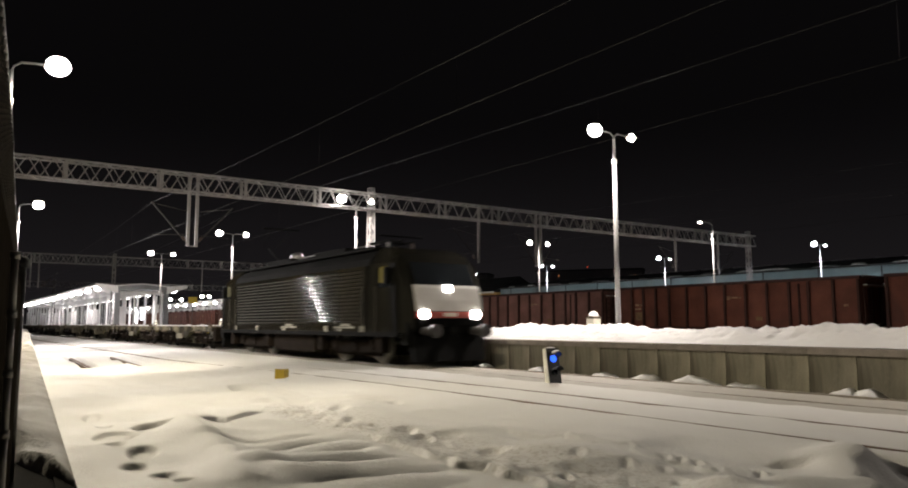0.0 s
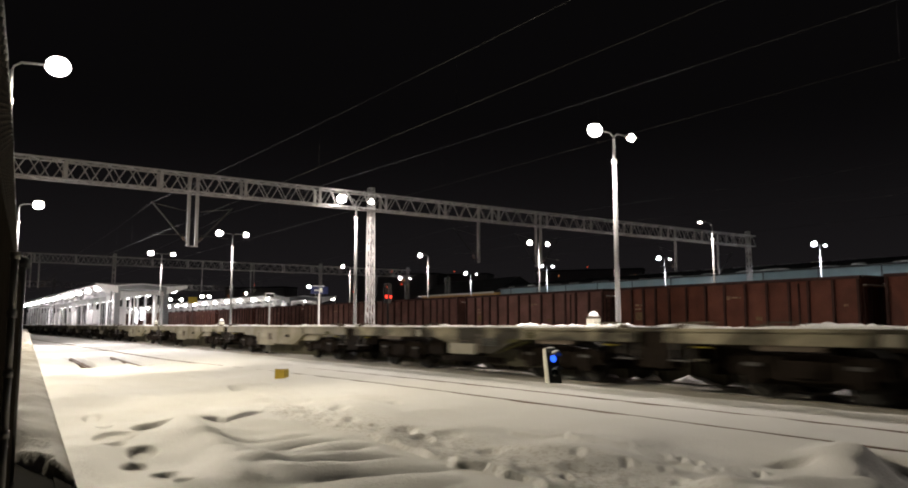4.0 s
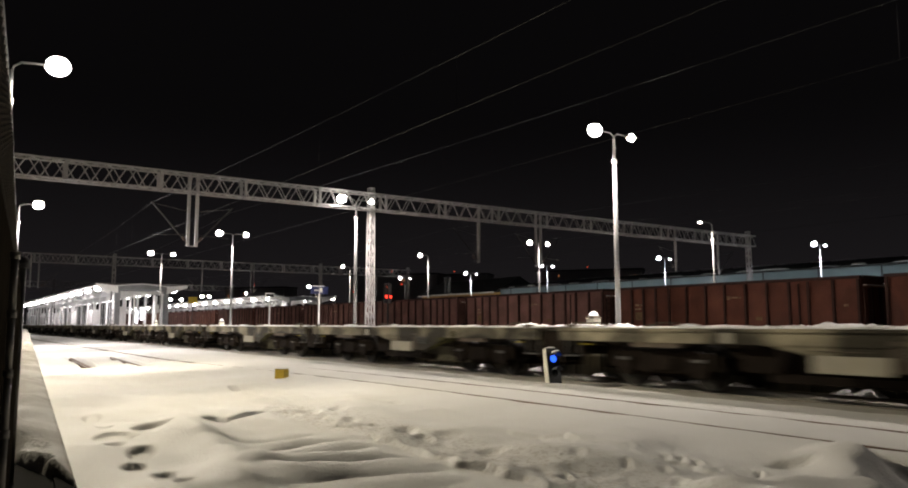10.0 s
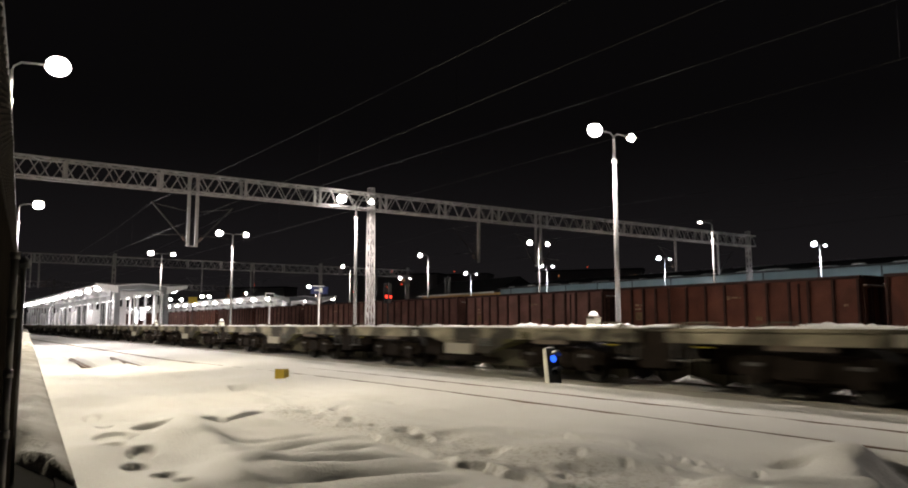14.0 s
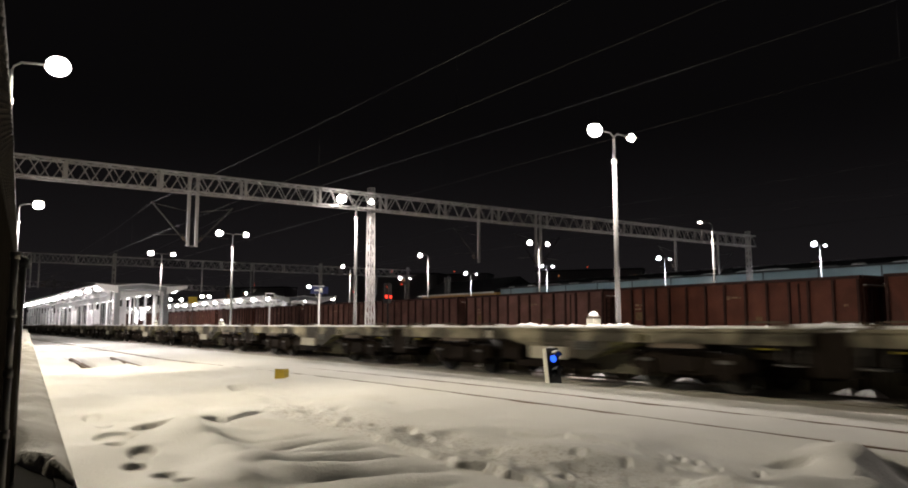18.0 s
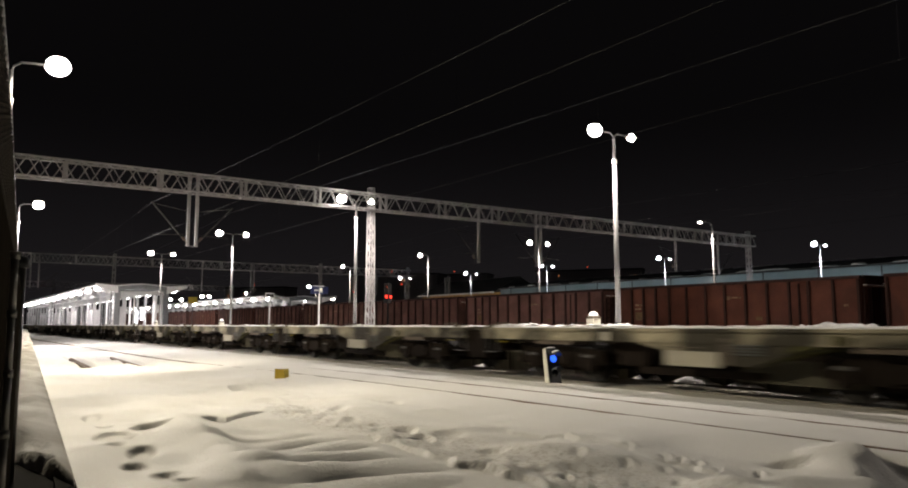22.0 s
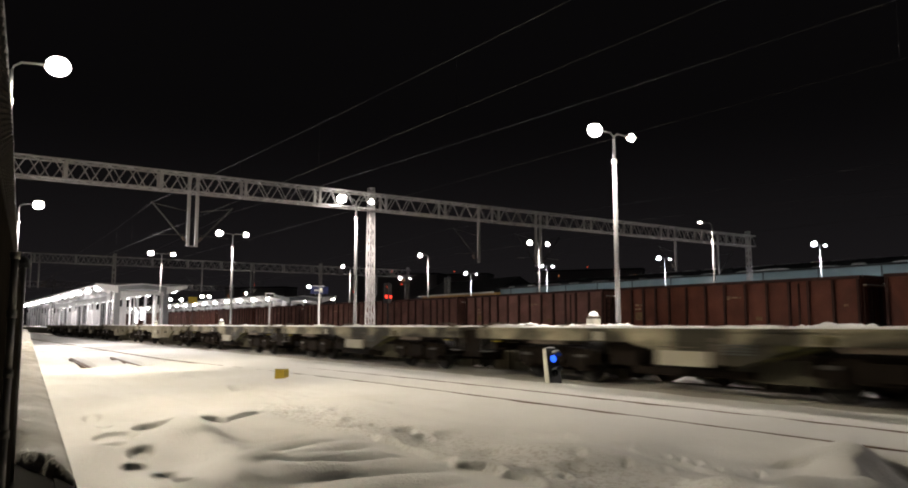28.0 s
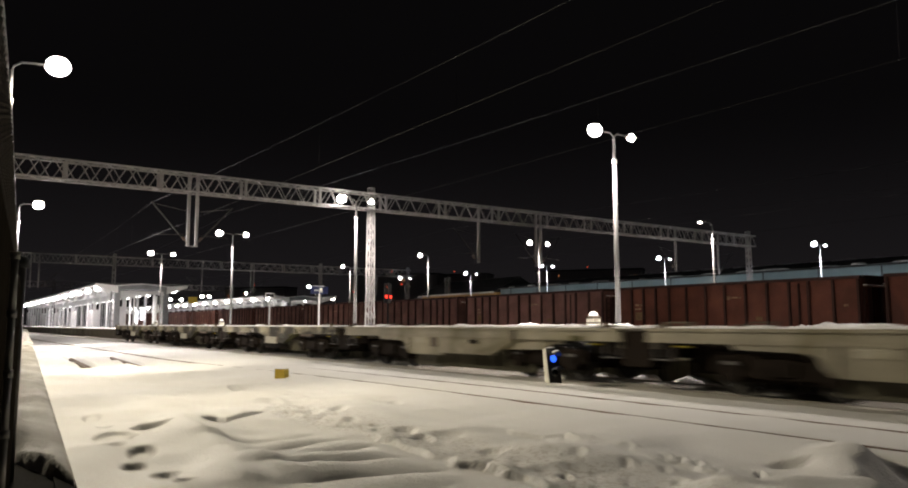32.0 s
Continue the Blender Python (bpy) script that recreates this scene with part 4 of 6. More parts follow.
# ---- parked open wagons ----
def build_open_wagon(paint_side, look_words):
    """An open wagon, origin at rail level at its centre, 14.04 m over buffers."""
    w = thing("open_wagon", look_words, "freight wagon", pose(0, TRACK4, 0), "parked open wagons")
    L, W, z0, z1 = 6.57, 1.45, 1.08, 3.08
    body = part("body", Shape().box(-L, L, -W, -W + 0.05, z0, z1).box(-L, L, W - 0.05, W, z0, z1).box(-L, -L + 0.05, -W + 0.05, W - 0.05, z0, z1).box(L - 0.05, L, -W + 0.05, W - 0.05, z0, z1), paint_side, w)
    part("floor", Shape().box(-L + 0.05, L - 0.05, -W + 0.05, W - 0.05, z0, z0 + 0.06), WAGON_DARK, w)
    rib = Shape().prism([(-0.035, 0.0), (0.035, 0.0), (0.055, -0.10), (-0.055, -0.10)][::-1], z0 - 0.02, z1 - 0.06, "z").mesh("side_rib", WAGON_RIB_SHADED)
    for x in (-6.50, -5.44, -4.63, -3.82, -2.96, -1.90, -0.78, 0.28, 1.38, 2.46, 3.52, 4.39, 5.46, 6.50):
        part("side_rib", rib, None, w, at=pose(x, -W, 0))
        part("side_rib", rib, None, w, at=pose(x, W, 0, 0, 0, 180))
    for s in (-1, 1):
        part("top_rail", Shape().box(-L - 0.02, L + 0.02, s * W - 0.09, s * W + 0.09, z1 - 0.04, z1 + 0.09, 0.02), WAGON_RIB_SHADED, w)
        part("end_rail", Shape().box(s * L - 0.08, s * L + 0.08, -W + 0.09, W - 0.09, z1 - 0.03, z1 + 0.10, 0.02), WAGON_RIB_SHADED, w)
        part("sole_bar", Shape().box(-L - 0.05, L + 0.05, s * 1.3 - 0.06, s * 1.3 + 0.06, z0 - 0.26, z0 - 0.01), WAGON_RIB_SHADED, w)
        part("headstock", Shape().box(s * (L + 0.07) - 0.06, s * (L + 0.07) + 0.06, -1.28, 1.28, 0.85, 1.25), WAGON_DARK, w)
        for t in (-1, 1):
            part("buffer", Shape().tube((s * (L + 0.1), t * 0.87, 1.05), (s * 6.98, t * 0.87, 1.05), 0.09, n=10).tube((s * 6.98, t * 0.87, 1.05), (s * 7.03, t * 0.87, 1.05), 0.22, n=14), UNDERFRAME, w)
        # pale ledge with a white strip along its top
        part("end_ledge", Shape().box(min(s * (L + 0.01), s * (L + 0.16)), max(s * (L + 0.01), s * (L + 0.16)), -1.30, 1.30, 2.72, 2.77), WAGON_STENCIL, w, "pale ledge across the end wall")
        part("ledge_strip", Shape().box(min(s * (L + 0.012), s * (L + 0.17)), max(s * (L + 0.012), s * (L + 0.17)), -1.29, 1.29, 2.772, 2.80), SNOW_PILE, w, "white strip along the top of the end ledge")
        for u in (-0.75, 0.0, 0.75):
            part("end_post", Shape().box(min(s * (L + 0.002), s * (L + 0.11)), max(s * (L + 0.002), s * (L + 0.11)), u - 0.06, u + 0.06, 1.26, 2.70), WAGON_RIB_SHADED, w)
        part("end_ladder", Shape().box(min(s * (L + 0.02), s * (L + 0.08)), max(s * (L + 0.02), s * (L + 0.08)), -1.34, -1.30, 1.3, 2.65).box(min(s * (L + 0.02), s * (L + 0.08)), max(s * (L + 0.02), s * (L + 0.08)), -0.98, -0.94, 1.3, 2.65).box(min(s * (L + 0.03), s * (L + 0.07)), max(s * (L + 0.03), s * (L + 0.07)), -1.30, -0.98, 1.55, 1.58).box(min(s * (L + 0.03), s * (L + 0.07)), max(s * (L + 0.03), s * (L + 0.07)), -1.30, -0.98, 1.95, 1.98).box(min(s * (L + 0.03), s * (L + 0.07)), max(s * (L + 0.03), s * (L + 0.07)), -1.30, -0.98, 2.35, 2.38), WAGON_RIB_SHADED, w)
        bogie = part("bogie", Shape().box(s * 4.5 - 1.3, s * 4.5 + 1.3, -1.08, -0.96, 0.42, 0.72, 0.06).box(s * 4.5 - 1.3, s * 4.5 + 1.3, 0.96, 1.08, 0.42, 0.72, 0.06).box(s * 4.5 - 0.25, s * 4.5 + 0.25, -0.95, 0.95, 0.45, 0.80), UNDERFRAME, w)
        for t in (-0.9, 0.9):
            ws = Shape().tube((s * 4.5 + t, -0.85, 0.46), (s * 4.5 + t, 0.85, 0.46), 0.08, n=8)
            for u in (-0.755, 0.755):
                ws.tube((s * 4.5 + t, u - 0.065, 0.46), (s * 4.5 + t, u + 0.065, 0.46), 0.46, n=20)
            part("wheelset", ws, UNDERFRAME, bogie)
    door = Shape().box(3.58, 4.33, -W - 0.035, -W - 0.003, z0 + 0.1, z1 - 0.2)
    part("side_door", door, paint_side, w)
    part("door_bar", Shape().box(3.93, 3.99, -W - 0.09, -W - 0.036, z0 + 0.1, z1 - 0.15), WAGON_RIB_SHADED, w)
    for x, z, a, b in ((0.85, 2.43, 0.55, 0.07), (0.46, 2.43, 0.22, 0.17), (-5.0, 2.20, 0.45, 0.10), (-5.0, 2.00, 0.50, 0.09), (-4.98, 1.62, 0.50, 0.42), (2.0, 1.45, 0.32, 0.16), (5.95, 1.96, 0.18, 0.10)):
        part("marking", Shape().box(x - a / 2, x + a / 2, -W - 0.006, -W - 0.002, z - b / 2, z + b / 2), WAGON_STENCIL if b < 0.14 or x < 0.6 and b < 0.2 else WAGON_LABEL, w, "faded pale lettering panel")
    return w


red_one = build_open_wagon(WAGON_RED, "rust-red ribbed steel open wagon parked in a row")
red_one.matrix_basis = pose(-21.735, TRACK4, 0)
brown_one = build_open_wagon(WAGON_BROWN, "grimy brown ribbed steel open wagon parked in a row")
brown_one.matrix_basis = pose(-21.72 - 14.08, TRACK4, 0)
for k in range(-2, 13):
    if k not in (0, 1):
        copy_thing(red_one if k < 0 or k in (5, 6, 8) else brown_one, pose(-21.72 - 14.08 * k, TRACK4 + random.uniform(-0.02, 0.02), 0, 0, 0, 180 if k % 3 == 2 else 0))


# ---- the lit canopy on the island platform ----
def canopy(x_end, length, y_mid, half_wall, half_roof, label, lit_every=5.0, eave=6.02, base=PLAT_Z, power=420.0, wall=True):
    c = thing("platform_canopy", label, "platform canopy", pose(x_end, y_mid, base), "canopies")
    h_wall, h_ridge, h_eave = 4.9, 5.45, eave - base
    # wings rise outward from the hall like a butterfly
    for s in (-1, 1):
        roof = part("roof_wing", Shape().prism([(s * half_wall, h_wall), (s * half_roof, h_eave), (s * half_roof, h_eave + 0.14), (s * half_wall, h_wall + 0.28)], -length, 0.0, "x"), CANOPY_WHITE, c, "white roof wing tilted up to the eave")
        part("end_board", Shape().prism([(s * half_wall, h_wall - 0.62), (s * half_wall, h_wall + 0.30), (s * half_roof, h_eave + 0.16), (s * half_roof, h_eave - 0.18)], 0.003, 0.06, "x"), CANOPY_WHITE, roof)
        for k in range(int(length / 5)):
            part("bracket", Shape().prism([(s * half_wall, h_wall - 0.55), (s * (half_roof - 0.3), h_eave - 0.12), (s * half_wall, h_wall - 0.02)], -k * 5.0 - 0.45, -k * 5.0 - 0.3, "x"), CANOPY_WHITE, roof)
    hall = part("hall_roof", Shape().prism([(-half_wall, h_wall + 0.25), (0, h_ridge), (half_wall, h_wall + 0.25), (half_wall, h_wall + 0.05), (0, h_ridge - 0.22), (-half_wall, h_wall + 0.05)], -length, -0.1, "x"), CANOPY_GREY, c)
    part("roof_snow", Shape().prism([(-half_wall, h_wall + 0.30), (0, h_ridge + 0.10), (half_wall, h_wall + 0.30), (0, h_ridge + 0.02)], -length, -0.15, "x"), SNOW_PILE, hall)
    # the grey portal at the end
    for s in (-1, 1):
        part("portal_column", Shape().box(-0.45, 0.0, s * half_wall - 0.28, s * half_wall + 0.28, 0, h_wall + 0.2), CANOPY_GREY, c)
        part("portal_beam", Shape().prism([(s * (half_wall - 0.28), h_wall - 0.25), (0, h_ridge - 0.55), (0, h_ridge - 0.02), (s * (half_wall - 0.28), h_wall + 0.24)], -0.5, 0.02, "x"), CANOPY_GREY, c)
        part("lower_beam", Shape().prism([(s * (half_wall - 0.285), 4.06), (0, 4.36), (0, 4.54), (s * (half_wall - 0.285), 4.24)], -0.30, 0.03, "x"), CANOPY_WHITE, c)
        part("portal_trim", Shape().prism([(s * (half_wall + 0.30), h_wall + 0.245), (0, h_ridge - 0.015), (0, h_ridge + 0.075), (s * (half_wall + 0.30), h_wall + 0.335)], -0.5, 0.05, "x"), CANOPY_WHITE, c, "thin white edge trim")
        part("corner_panel", Shape().box(-2.9, -0.46, s * half_wall - 0.06, s * half_wall + 0.06, 0.05, h_wall - 0.1), SHELTER_PANEL, c, "white panel at the corner")
        part("eave_edge", Shape().box(-length, 0.02, s * half_roof - (0.02 if s < 0 else -0.004), s * half_roof + (0.02 if s > 0 else -0.004), h_eave - 0.02, h_eave + 0.16), CANOPY_WHITE, c)
    pitch = 5.0
    for k in range(int(length / pitch)):
        x = -1.6 - pitch * k
        for s in (-1, 1):
            part("column", Shape().box(x - 0.14, x + 0.14, s * half_wall - 0.14, s * half_wall + 0.14, 0, h_wall), CANOPY_WHITE, c, "slim white steel column")
        part("tie_beam", Shape().box(x - 0.07, x + 0.07, -half_wall + 0.14, half_wall - 0.14, h_wall - 0.5, h_wall - 0.3), CANOPY_WHITE, c)
        if wall:
            s = -1
            y = -half_wall
            if k % 4 in (0, 1):
                screen = part("glazed_screen", Shape().box(x - pitch + 0.14, x - 0.14, y - 0.04, y + 0.04, 0.05, 0.16).box(x - pitch + 0.14, x - 0.14, y - 0.04, y + 0.04, 3.3, 3.42), CANOPY_WHITE, c, "white-framed glass screen")
                for q in range(3):
                    xa = x - pitch + 0.14 + (pitch - 0.28) * q / 3
                    part("window_pane", Shape().box(xa + 0.06, xa + 1.50, y - 0.012, y + 0.012, 0.17, 3.29), GLASS, screen)
                    part("mullion", Shape().box(xa - 0.05, xa + 0.05, y - 0.04, y + 0.04, 0.17, 3.29), CANOPY_WHITE, screen)
            else:
                part("solid_screen", Shape().box(x - pitch + 0.14, x - 0.14, y - 0.05, y + 0.05, 0.05, 2.5), SHELTER_PANEL, c, "pale solid screen")
            part("fascia", Shape().box(x - pitch + 0.14, x - 0.14, y - 0.05, y + 0.05, h_wall - 0.75, h_wall - 0.05), SHELTER_PANEL, c)
            if k % 5 == 3:
                part("kiosk", Shape().box(x - pitch + 0.3, x - 0.4, -1.2, 1.4, 0.02, 3.0, 0.05), SHELTER_PANEL, c, "pale waiting kiosk")
    for k in range(99):
        x = -3.4 - lit_every * k
        if -x > length:
            break
        for s in (-1, 1):
            y = s * (half_roof - 0.75)
            lamp = part("light_fitting", Shape().ball((x, y, h_eave - 0.42), 0.44, 0.36, 0.26, 12, 6, -1.0, 0.7), CANOPY_LIGHT, c, "glaring white canopy light", smooth=True)
            if k % 2 == 0 and k < 10:
                light("canopy_lamp", (x, y, h_eave - 0.85), power, (1.0, 0.94, 0.925), 168, 0.3, parent=c)
    return c


main = canopy(-97.6, 110.0, 20.7, 2.85, 5.35, "long white platform canopy with glaring lights and a grey end portal", power=1150.0, lit_every=7.3)
part("lit_board", Shape().box(-10.2, -10.0, 1.30, 1.62, 0.7, 2.4, 0.1).box(-10.2, -10.0, 1.95, 2.40, 1.1, 2.7, 0.1), SHELTER_LIT, main, "backlit white information board")
for y, w in ((-1.9, 0.10), (-0.9, 0.10), (1.7, 0.10)):
    part("portal_post", Shape().box(-0.35, -0.15, y - w, y + w, 0, 4.0), CANOPY_WHITE, main)
canopy(-112.5, 150.0, 48.6, 2.6, 5.6, "farther white canopy with a row of round lights", lit_every=7.0, eave=5.75, base=0.3, power=900.0, wall=False)

notice = thing("notice_board", "ochre panel on a slim dark post between the tracks", "sign", pose(-106.6, 29.25, 0))
part("post", Shape().tube((0, 0, -0.2), (0, 0, 4.3), 0.05, n=8), SIGNAL_BLACK, notice)
part("panel", Shape().box(0.05, 0.10, -0.6, 0.6, 4.15, 5.05, 0.02), YELLOW, notice)

# ---- station sign, red signal ----
sign = thing("station_sign", "dark blue platform sign with pale bars on a white post", "sign", pose(-46.2, 21.0, PLAT_Z), "platform signs")
part("post", Shape().tube((0, 0, 0), (0, 0, 2.86), 0.06, n=12), CANOPY_WHITE, sign, smooth=True)
part("foot", Shape().tube((0, 0, 0.0), (0, 0, 0.06), 0.14, n=12), CANOPY_WHITE, sign)
board = part("board", Shape().box(-0.06, 0.055, -0.62, 0.62, 2.50, 3.00, 0.01), SIGN_BLUE, sign, "dark blue sign board")
part("text_bar", Shape().box(0.058, 0.066, -0.40, -0.06, 2.70, 2.78), MARKING, board, "pale bar of lettering")
part("text_bar", Shape().box(0.058, 0.066, 0.00, 0.20, 2.60, 2.90), MARKING, board, "pale pictogram panel")
part("cross_arm", Shape().box(-0.03, 0.03, -0.50, 0.35, 3.005, 3.05), CANOPY_WHITE, sign)
tsign = thing("platform_sign", "small white-framed panel on a slim white post", "sign", pose(-52.65, 20.0, PLAT_Z), "platform signs")
part("post", Shape().tube((0, 0, 0), (0, 0, 2.45), 0.055, n=12), CANOPY_WHITE, tsign, smooth=True)
part("panel", Shape().box(-0.02, 0.02, -0.30, 0.30, 2.46, 2.72, 0.01), SIGNAL_BLACK, tsign)
for y0, y1, z0, z1 in ((-0.33, 0.33, 2.72, 2.77), (-0.33, 0.33, 2.42, 2.46), (-0.335, -0.30, 2.46, 2.72), (0.30, 0.335, 2.46, 2.72)):
    part("panel_frame", Shape().box(-0.03, 0.03, y0, y1, z0, z1), CANOPY_WHITE, tsign)
sig = thing("red_signal", "colour light signal showing red behind the platform", "railway signal", pose(-52.0, 29.60, 0.0))
part("post", Shape().tube((0, 0, 0), (0, 0, 4.6), 0.07, n=10), SIGNAL_BLACK, sig)
part("screen", Shape().box(-0.12, 0.0, -0.35, 0.35, 2.9, 4.5, 0.05), SIGNAL_BLACK, sig)
part("red_lens", Shape().tube((0.0, -0.13, 3.43), (0.03, -0.13, 3.43), 0.115, n=14), RED_LENS, sig, "glowing red lens")
part("red_lens", Shape().tube((0.0, 0.26, 3.41), (0.03, 0.26, 3.41), 0.095, n=14), RED_LENS, sig, "glowing red lens")
part("red_lens", Shape().tube((0.0, -0.05, 4.2), (0.03, -0.05, 4.2), 0.06, n=14), WINDOW_RED, sig, "dim red lens")

# ---- long blue hall and ochre shed beyond the yard ----
hall = thing("blue_hall", "long low hall with light blue cladding and a snow-streaked roof", "hall", pose(0, 70, 0))
part("wall", Shape().box(-88.5, 60, 0, 0.4, -0.2, 6.55), BLUE_WALL, hall)
part("eave", Shape().box(-88.7, 60, -0.5, 0.3, 6.45, 6.62), ROOF_FELT, hall)
part("roof", Shape().prism([(-0.5, 6.62), (9, 7.9), (18, 6.62)], -88.7, 60, "x"), ROOF_FELT, hall)
for k in range(24):
    x = -86 + k * 5.9
    part("wall_joint", Shape().box(x - 0.06, x + 0.06, -0.03, 0.0, 0, 6.45), ROOF_FELT, hall)
for k in range(34):
    x = -85 + k * 4.2 + random.uniform(-1, 1)
    part("roof_snow", Shape().ball((x, -0.1 + random.uniform(-0.2, 0.2), 6.63), random.uniform(0.7, 1.9), 0.4, random.uniform(0.1, 0.22), 10, 4, 0.0, 1.0), SNOW_PILE, hall, smooth=True)
for k in range(44):
    x = -87 + k * 3.3 + random.uniform(-0.5, 0.5)
    part("ridge_snow", Shape().ball((x, 8.9, 7.88), random.uniform(0.7, 1.7), 0.25, random.uniform(0.05, 0.10), 10, 3, 0.0, 1.0), SNOW_PILE, hall, smooth=True)
shed = thing("ochre_shed", "low shed with an ochre eave and a dark pitched roof", "shed", pose(-99, 69.5, 0))
part("wall", Shape().box(-11, 10.2, 0, 9, 0, 6.0), OCHRE, shed)
part("roof", Shape().prism([(-0.6, 6.0), (4.5, 8.6), (9.6, 6.0)], -11.4, 10.3, "x"), ROOF_FELT, shed)
part("eave", Shape().box(-11.4, 10.3, -0.75, -0.6, 5.9, 6.12), MARKING, shed)
for x in (-3.6, -2.6):
    part("vent_pipe", Shape().tube((x, 0.0, 6.0), (x, 0.0, 8.7), 0.26, n=14).tube((x, 0.0, 8.7), (x, 0.0, 8.9), 0.33, n=14), POLE_WHITE, shed, "pale upright vent pipe")

# ---- tower blocks in the town beyond ----
rng = random.Random(5)
for k, (x, y, w, h) in enumerate(((-330, 190, 50, 26), (-360, 250, 40, 30), (-300, 300, 60, 31), (-420, 150, 40, 22), (-250, 330, 50, 26))):
    block = thing("tower_block", "dark tower block far off with a few lit windows", "apartment block", pose(x, y, 0, 0, 0, 35), "tower blocks")
    part("wall", Shape().box(-w / 2, w / 2, 0, 14, -1, h), BLOCK_WALL, block)
    part("roof", Shape().box(-w / 2 - 0.4, w / 2 + 0.4, -0.4, 14.4, h, h + 0.8), ROOF_FELT, block)
    for _ in range(5):
        wx, wz = -w / 2 + 2 + rng.random() * (w - 4), 12 + (h - 14) * rng.random()
        part("window", Shape().box(wx - 0.45, wx + 0.45, -0.06, 0.0, wz, wz + 0.9), WINDOW_WARM if rng.random() < 0.7 else WINDOW_RED, block, "lit window")
    part("beacon", Shape().ball((0, 0, h + 2.0), 0.35, 0.35, 0.35, 10, 6), WINDOW_RED, block, "red roof beacon")
    part("beacon_mast", Shape().tube((0, 0, h), (0, 0, h + 1.8), 0.1, n=6), ROOF_FELT, block)

# ---- dwarf signal and yellow box between the tracks ----
dwarf = thing("dwarf_signal", "low shunting signal with lit blue lens and snowy hood", "railway signal", pose(-11.60, 10.62, -0.05, 0, -12, -14) @ Matrix.Diagonal((0.84, 0.80, 1.0, 1.0)))
part("side_board", Shape().prism([(-0.22, 0.0), (0.0, 0.0), (0.0, 0.80), (-0.16, 0.80)], -0.19, -0.165, "y"), SIGNAL_WHITE, dwarf, "pale side board")
part("housing", Shape().box(-0.20, 0.02, -0.165, 0.17, 0.0, 0.80, 0.015), SIGNAL_BLACK, dwarf)
part("back_board", Shape().box(-0.215, -0.203, -0.16, 0.17, 0.0, 0.81), SIGNAL_WHITE, dwarf)
for z, mat, lab in ((0.57, BLUE_LENS, "glowing blue lens"), (0.27, GLASS, "unlit lens")):
    turns = [math.pi * (0.10 + 0.74 * k / 9) for k in range(10)]
    hood = Shape().prism([(math.cos(a) * 0.105, z + math.sin(a) * 0.105) for a in turns] + [(math.cos(a) * 0.118, z + math.sin(a) * 0.118) for a in reversed(turns)], 0.02, 0.32, "x")
    part("hood", hood, SIGNAL_BLACK, dwarf)
    part("lens", Shape().ball((0.025, 0, z), 0.035, 0.092, 0.074, 16, 8), mat, dwarf, lab, smooth=True)
part("snow_cap", Shape().ball((0.17, 0.0, 0.686), 0.15, 0.085, 0.045, 12, 4, 0.0, 1.0), SNOW_PILE, dwarf, "thin snow on the hood", smooth=True)
part("top_snow", Shape().ball((-0.09, 0.0, 0.80), 0.11, 0.15, 0.035, 12, 4, 0.0, 1.0), SNOW_PILE, dwarf, smooth=True)
ybox = thing("yellow_track_box", "small yellow track magnet box half sunk in snow", "track box", pose(-17.45, 6.98, -0.105, 0, 0, 38))
part("body", Shape().box(-0.125, 0.125, -0.115, 0.115, 0.0, 0.245, 0.02), YELLOW, ybox)
part("lid", Shape().box(-0.13, 0.13, -0.12, 0.12, 0.246, 0.262, 0.008), YELLOW, ybox)
part("snow_cap", Shape().ball((0, 0, 0.262), 0.11, 0.10, 0.015, 12, 4, 0.0, 1.0), SNOW_PILE, ybox, smooth=True)


# ---- the train ----
def bogie_frame(cx, wheelbase, r, W=1.0):
    h = wheelbase / 2
    s = Shape()
    for t in (-1, 1):
        s.prism([(cx - h - 0.45, 0.40), (cx - h - 0.2, 0.36), (cx - 0.35, 0.30), (cx + 0.35, 0.30), (cx + h + 0.2, 0.36), (cx + h + 0.45, 0.40), (cx + h + 0.4, 0.66), (cx + 0.5, 0.74), (cx - 0.5, 0.74), (cx - h - 0.4, 0.66)], t * W - 0.06, t * W + 0.06)
        for u in (-h, h):
            s.box(cx + u - 0.17, cx + u + 0.17, t * (W + 0.03) - 0.09, t * (W + 0.03) + 0.09, r - 0.18, r + 0.16, 0.04)
            for v in (-0.24, 0.24):
                s.tube((cx + u + v, t * (W + 0.03), r + 0.02), (cx + u + v, t * (W + 0.03), r + 0.30), 0.07, n=8)
    s.box(cx - 0.22, cx + 0.22, -W, W, 0.46, 0.76)
    # brake gear fills the space between the wheels
    s.box(cx - h + 0.46, cx + h - 0.46, -0.62, 0.62, 0.20, 0.70, 0.05)
    for t in (-1, 1):
        s.box(cx - h - 0.30, cx + h + 0.30, t * (W - 0.10) - 0.03, t * (W - 0.10) + 0.03, 0.22, 0.36, 0.03)
        s.box(cx - 0.30, cx + 0.30, t * (W + 0.07) - 0.05, t * (W + 0.07) + 0.05, 0.36, 0.64, 0.05)
    for u in (-1, 1):
        s.box(cx + u * (h + 0.38) - 0.05, cx + u * (h + 0.38) + 0.05, -W, W, 0.42, 0.60)
    return s


